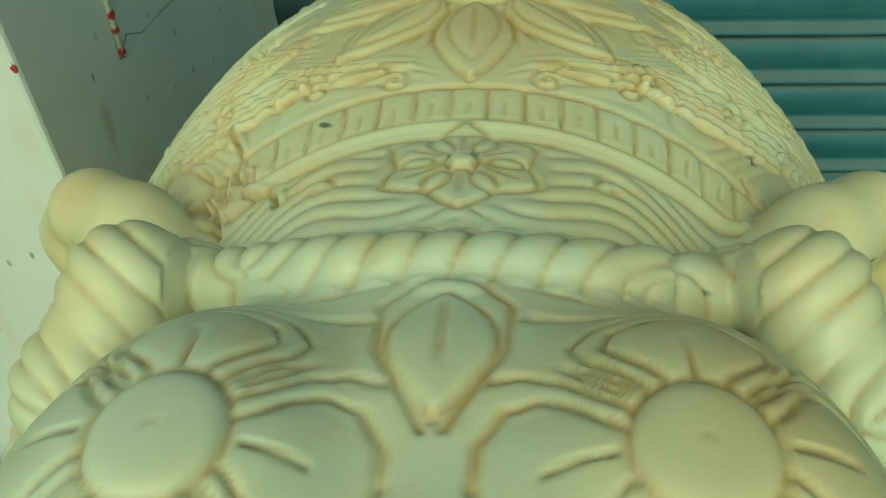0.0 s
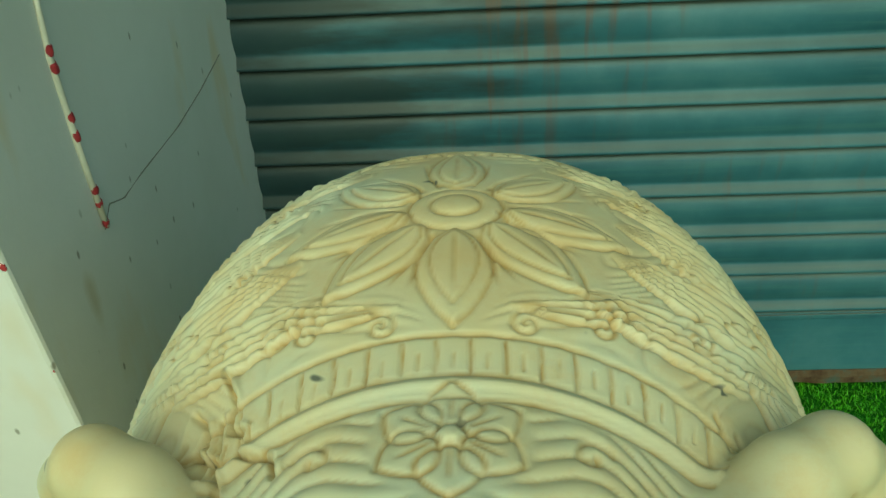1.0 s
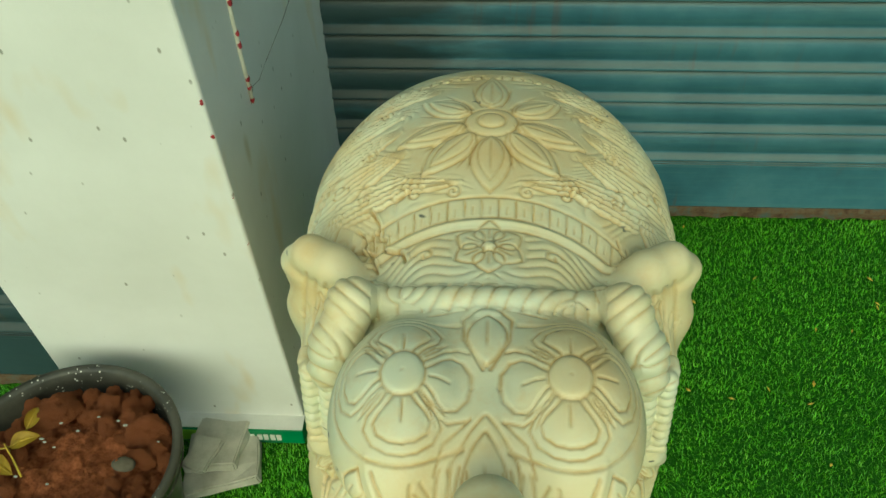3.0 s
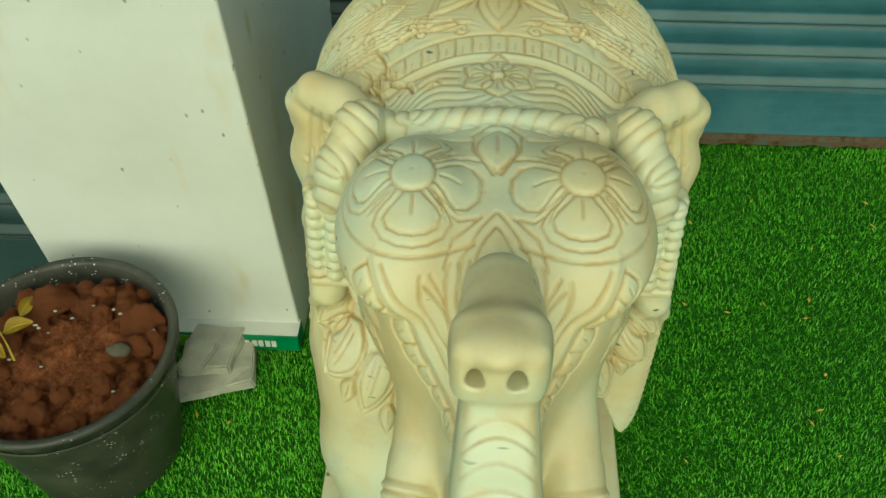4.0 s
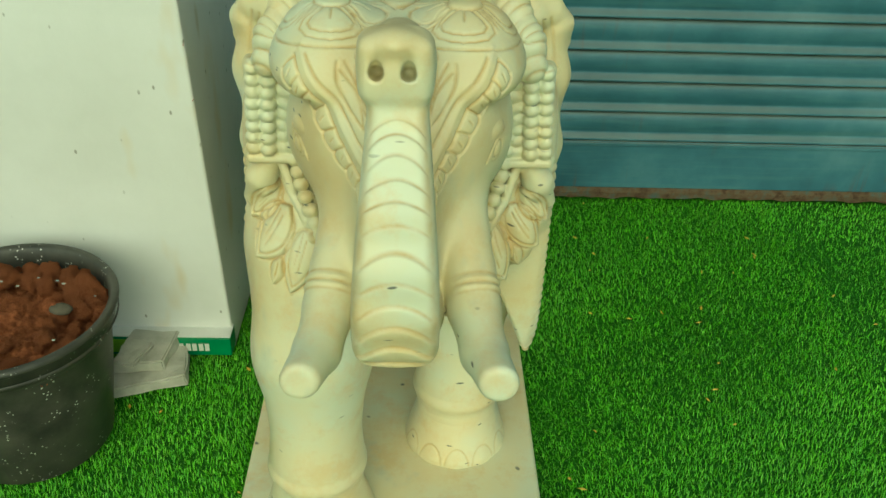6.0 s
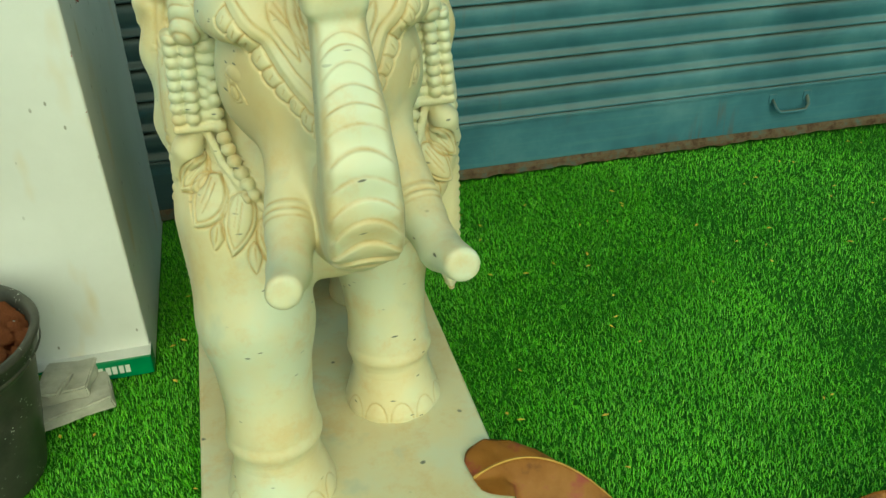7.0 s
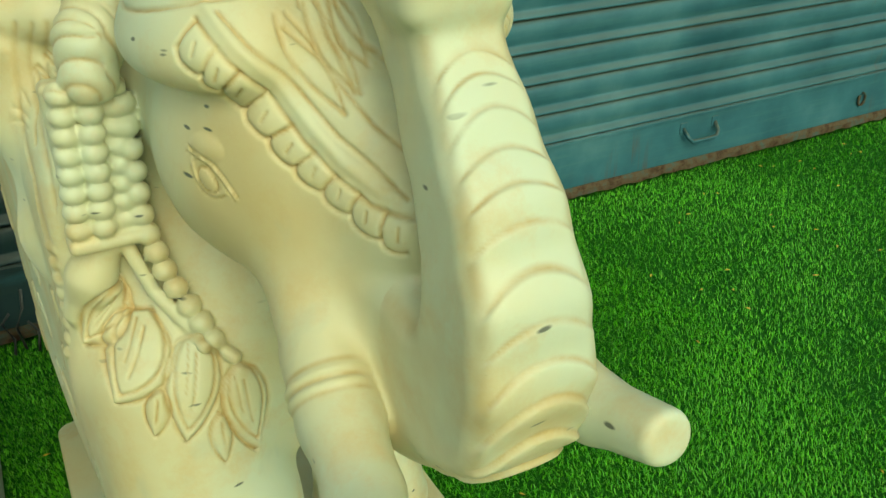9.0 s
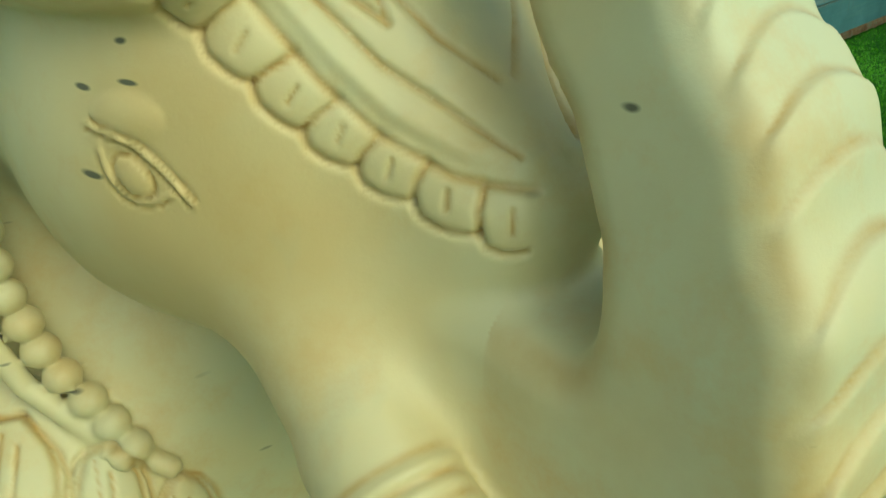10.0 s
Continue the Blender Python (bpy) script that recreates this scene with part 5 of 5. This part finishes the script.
# ---------------------------------------------------------------- broken stone, carton, jar by the pillar
def shard(name, pts, z0, z1, label, seed):
    bm = bmesh.new()
    lo = [bm.verts.new((x, y, z0)) for x, y in pts]
    hi = [bm.verts.new((x, y, z1)) for x, y in pts]
    n = len(pts)
    bm.faces.new(lo[::-1])
    bm.faces.new(hi)
    for i in range(n):
        bm.faces.new((lo[i], lo[(i + 1) % n], hi[(i + 1) % n], hi[i]))
    bmesh.ops.bevel(bm, geom=bm.edges[:], offset=0.003, segments=2, affect="EDGES")
    bmesh.ops.subdivide_edges(bm, edges=bm.edges[:], cuts=2, use_grid_fill=True)
    return tagged(part(name, rough_bm(bm, 0.006, 38, seed), STONE), label, "stone", group="broken stones by the pillar")


shard("stone_slab", [(-0.510, 0.760), (-0.385, 0.800), (-0.400, 0.880), (-0.520, 0.885)], -0.004, 0.022, "pale broken stone slab lying on the turf", 1)
shard("stone_slab", [(-0.515, 0.800), (-0.425, 0.810), (-0.415, 0.895), (-0.500, 0.900)], 0.022, 0.046, "pale broken stone piece stacked on a slab", 4)
shard("stone_slab", [(-0.505, 0.790), (-0.465, 0.785), (-0.450, 0.850), (-0.500, 0.860)], 0.046, 0.058, "small pale stone chip on the stacked pieces", 7)

carton = tagged(new("flattened_carton"), "flattened green printed carton lying at the foot of the pillar", "carton")
part("carton_body", box_bm(-0.60, -0.320, 0.880, 0.922, 0.000, 0.040, 0.002), GREEN_CARD, carton)
part("lime_panel", box_bm(-0.60, -0.440, 0.8785, 0.8795, 0.006, 0.036), LIME_INK, carton)
part("pale_edge", box_bm(-0.60, -0.320, 0.882, 0.920, 0.0405, 0.0420), WHITE_INK, carton)
for bx in (-0.428, -0.415, -0.402, -0.391, -0.379, -0.368):
    part("print_bar", box_bm(bx, bx + 0.008, 0.8782, 0.8796, 0.012, 0.028), WHITE_INK, carton)

jar = tagged(new("plastic_cup"), "small clear plastic cup lying by the shutter", "cup")
jar.matrix_basis = pose(-0.195, 1.425, 0.030, 62, 0, 20)
part("cup_body", lathe_bm([(0.001, 0.0), (0.026, 0.001), (0.031, 0.03), (0.034, 0.034), (0.034, 0.037), (0.029, 0.036), (0.024, 0.004), (0.001, 0.003)], 32), CLEAR, jar, smooth=True)
for k, pts in enumerate(([(-0.255, 1.45, 0.004), (-0.262, 1.452, 0.05), (-0.245, 1.455, 0.085), (-0.240, 1.46, 0.12)], [(-0.275, 1.44, 0.003), (-0.270, 1.448, 0.03), (-0.284, 1.455, 0.062), (-0.268, 1.46, 0.078)], [(-0.235, 1.43, 0.004), (-0.228, 1.44, 0.04), (-0.242, 1.45, 0.06)])):
    tagged(part("bent_wire", tube_bm(pts, 0.0028, 6), WIRE, smooth=True), "bent grey wire end by the shutter", "wire", group="wires by the shutter")


# ---------------------------------------------------------------- turf
def turf():
    rng = np.random.default_rng(7)
    zones = [(-1.0, 0.9, 0.25, 1.50, 80000), (0.9, 2.9, 0.0, 1.50, 50000), (-1.0, 2.2, -0.45, 0.25, 26000), (2.9, 4.2, 0.6, 1.5, 7000), (-2.2, -1.0, 0.2, 1.45, 8000)]
    P = np.concatenate([np.column_stack([rng.uniform(a, b, n), rng.uniform(c, d, n)]) for a, b, c, d, n in zones for _ in (0, 1)])
    keep = ~((P[:, 0] > -0.228) & (P[:, 0] < 0.208) & (P[:, 1] > 0.34) & (P[:, 1] < 1.125))
    keep &= ~((P[:, 0] > -0.78) & (P[:, 0] < -0.32) & (P[:, 1] > 0.915))
    keep &= np.hypot(P[:, 0] + 0.60, P[:, 1] - 0.692) > 0.108
    P = P[keep]
    n = len(P)
    a = rng.uniform(0, 2 * np.pi, n)
    lean = rng.uniform(0.1, 1.1, n)
    # wind of the pile: patches that lie the same way
    a = np.where(rng.random(n) < 0.45, 2.2 + 0.8 * np.sin(P[:, 0] * 5 + 2 * np.sin(P[:, 1] * 4)) + rng.normal(0, 0.5, n), a)
    L = rng.uniform(0.007, 0.0115, n)
    w = rng.uniform(0.00045, 0.0009, n)
    d = np.column_stack([np.cos(a), np.sin(a)])
    s = np.column_stack([-np.sin(a), np.cos(a)])
    z0 = np.full(n, -0.011)
    verts = np.zeros((n, 5, 3))
    base = P
    mid = P + d * (L * 0.35 * lean)[:, None]
    tip = P + d * (L * 0.95 * lean)[:, None]
    verts[:, 0, :2], verts[:, 1, :2] = base - s * w[:, None], base + s * w[:, None]
    verts[:, 2, :2], verts[:, 3, :2] = mid - s * (w * 0.9)[:, None], mid + s * (w * 0.9)[:, None]
    verts[:, 4, :2] = tip
    verts[:, :2, 2] = z0[:, None]
    verts[:, 2:4, 2] = (z0 + L * 0.55)[:, None]
    verts[:, 4, 2] = z0 + L * (0.95 - 0.35 * lean)
    o = np.arange(n)[:, None] * 5
    tris = np.concatenate([o + np.array([[0, 1, 3]]), o + np.array([[0, 3, 2]]), o + np.array([[2, 3, 4]])])
    me = bpy.data.meshes.new("turf_blades")
    me.vertices.add(n * 5)
    me.vertices.foreach_set("co", verts.astype(np.float32).reshape(-1))
    me.loops.add(len(tris) * 3)
    me.loops.foreach_set("vertex_index", tris.astype(np.int32).reshape(-1))
    me.polygons.add(len(tris))
    me.polygons.foreach_set("loop_start", (np.arange(len(tris)) * 3).astype(np.int32))
    me.update(calc_edges=True)
    me.materials.append(TURF)
    return tagged(new("turf_blades", me), "bright green artificial grass pile with tan bits caught in it", "turf", kind="stuff")


turf()


def litter():
    """Tan seeds and leaf crumbs caught in the turf."""
    rng = random.Random(11)
    verts, faces = [], []
    spots = [(0.604, 1.036), (0.565, 0.794), (0.330, 0.690), (0.590, 0.995), (0.272, 0.587), (0.547, 0.772), (0.430, 0.534), (1.054, 1.031)]
    spots += [(rng.uniform(-0.5, 2.4), rng.uniform(0.1, 1.45)) for _ in range(150)]
    for x, y in spots:
        a, l, w = rng.random() * 6.28, rng.uniform(0.004, 0.009), rng.uniform(0.0015, 0.0035)
        if -0.24 < x < 0.22 and y > 0.33 or (x < -0.3 and y > 0.88):
            continue
        c, s = math.cos(a), math.sin(a)
        z = rng.uniform(0.003, 0.009)
        k = len(verts)
        for u, v, h in ((-l, 0, 0), (0, -w, 0.001), (l, 0, 0.0005), (0, w, 0.001), (0, 0, 0.003)):
            verts.append((x + u * c - v * s, y + u * s + v * c, z + h))
        faces += [(k, k + 1, k + 4), (k + 1, k + 2, k + 4), (k + 2, k + 3, k + 4), (k + 3, k, k + 4)]
    return tagged(mesh_ob("leaf_crumbs", verts, faces, YELLOW_LEAF), "tan seeds and leaf crumbs scattered on the turf", "litter", kind="stuff")


litter()
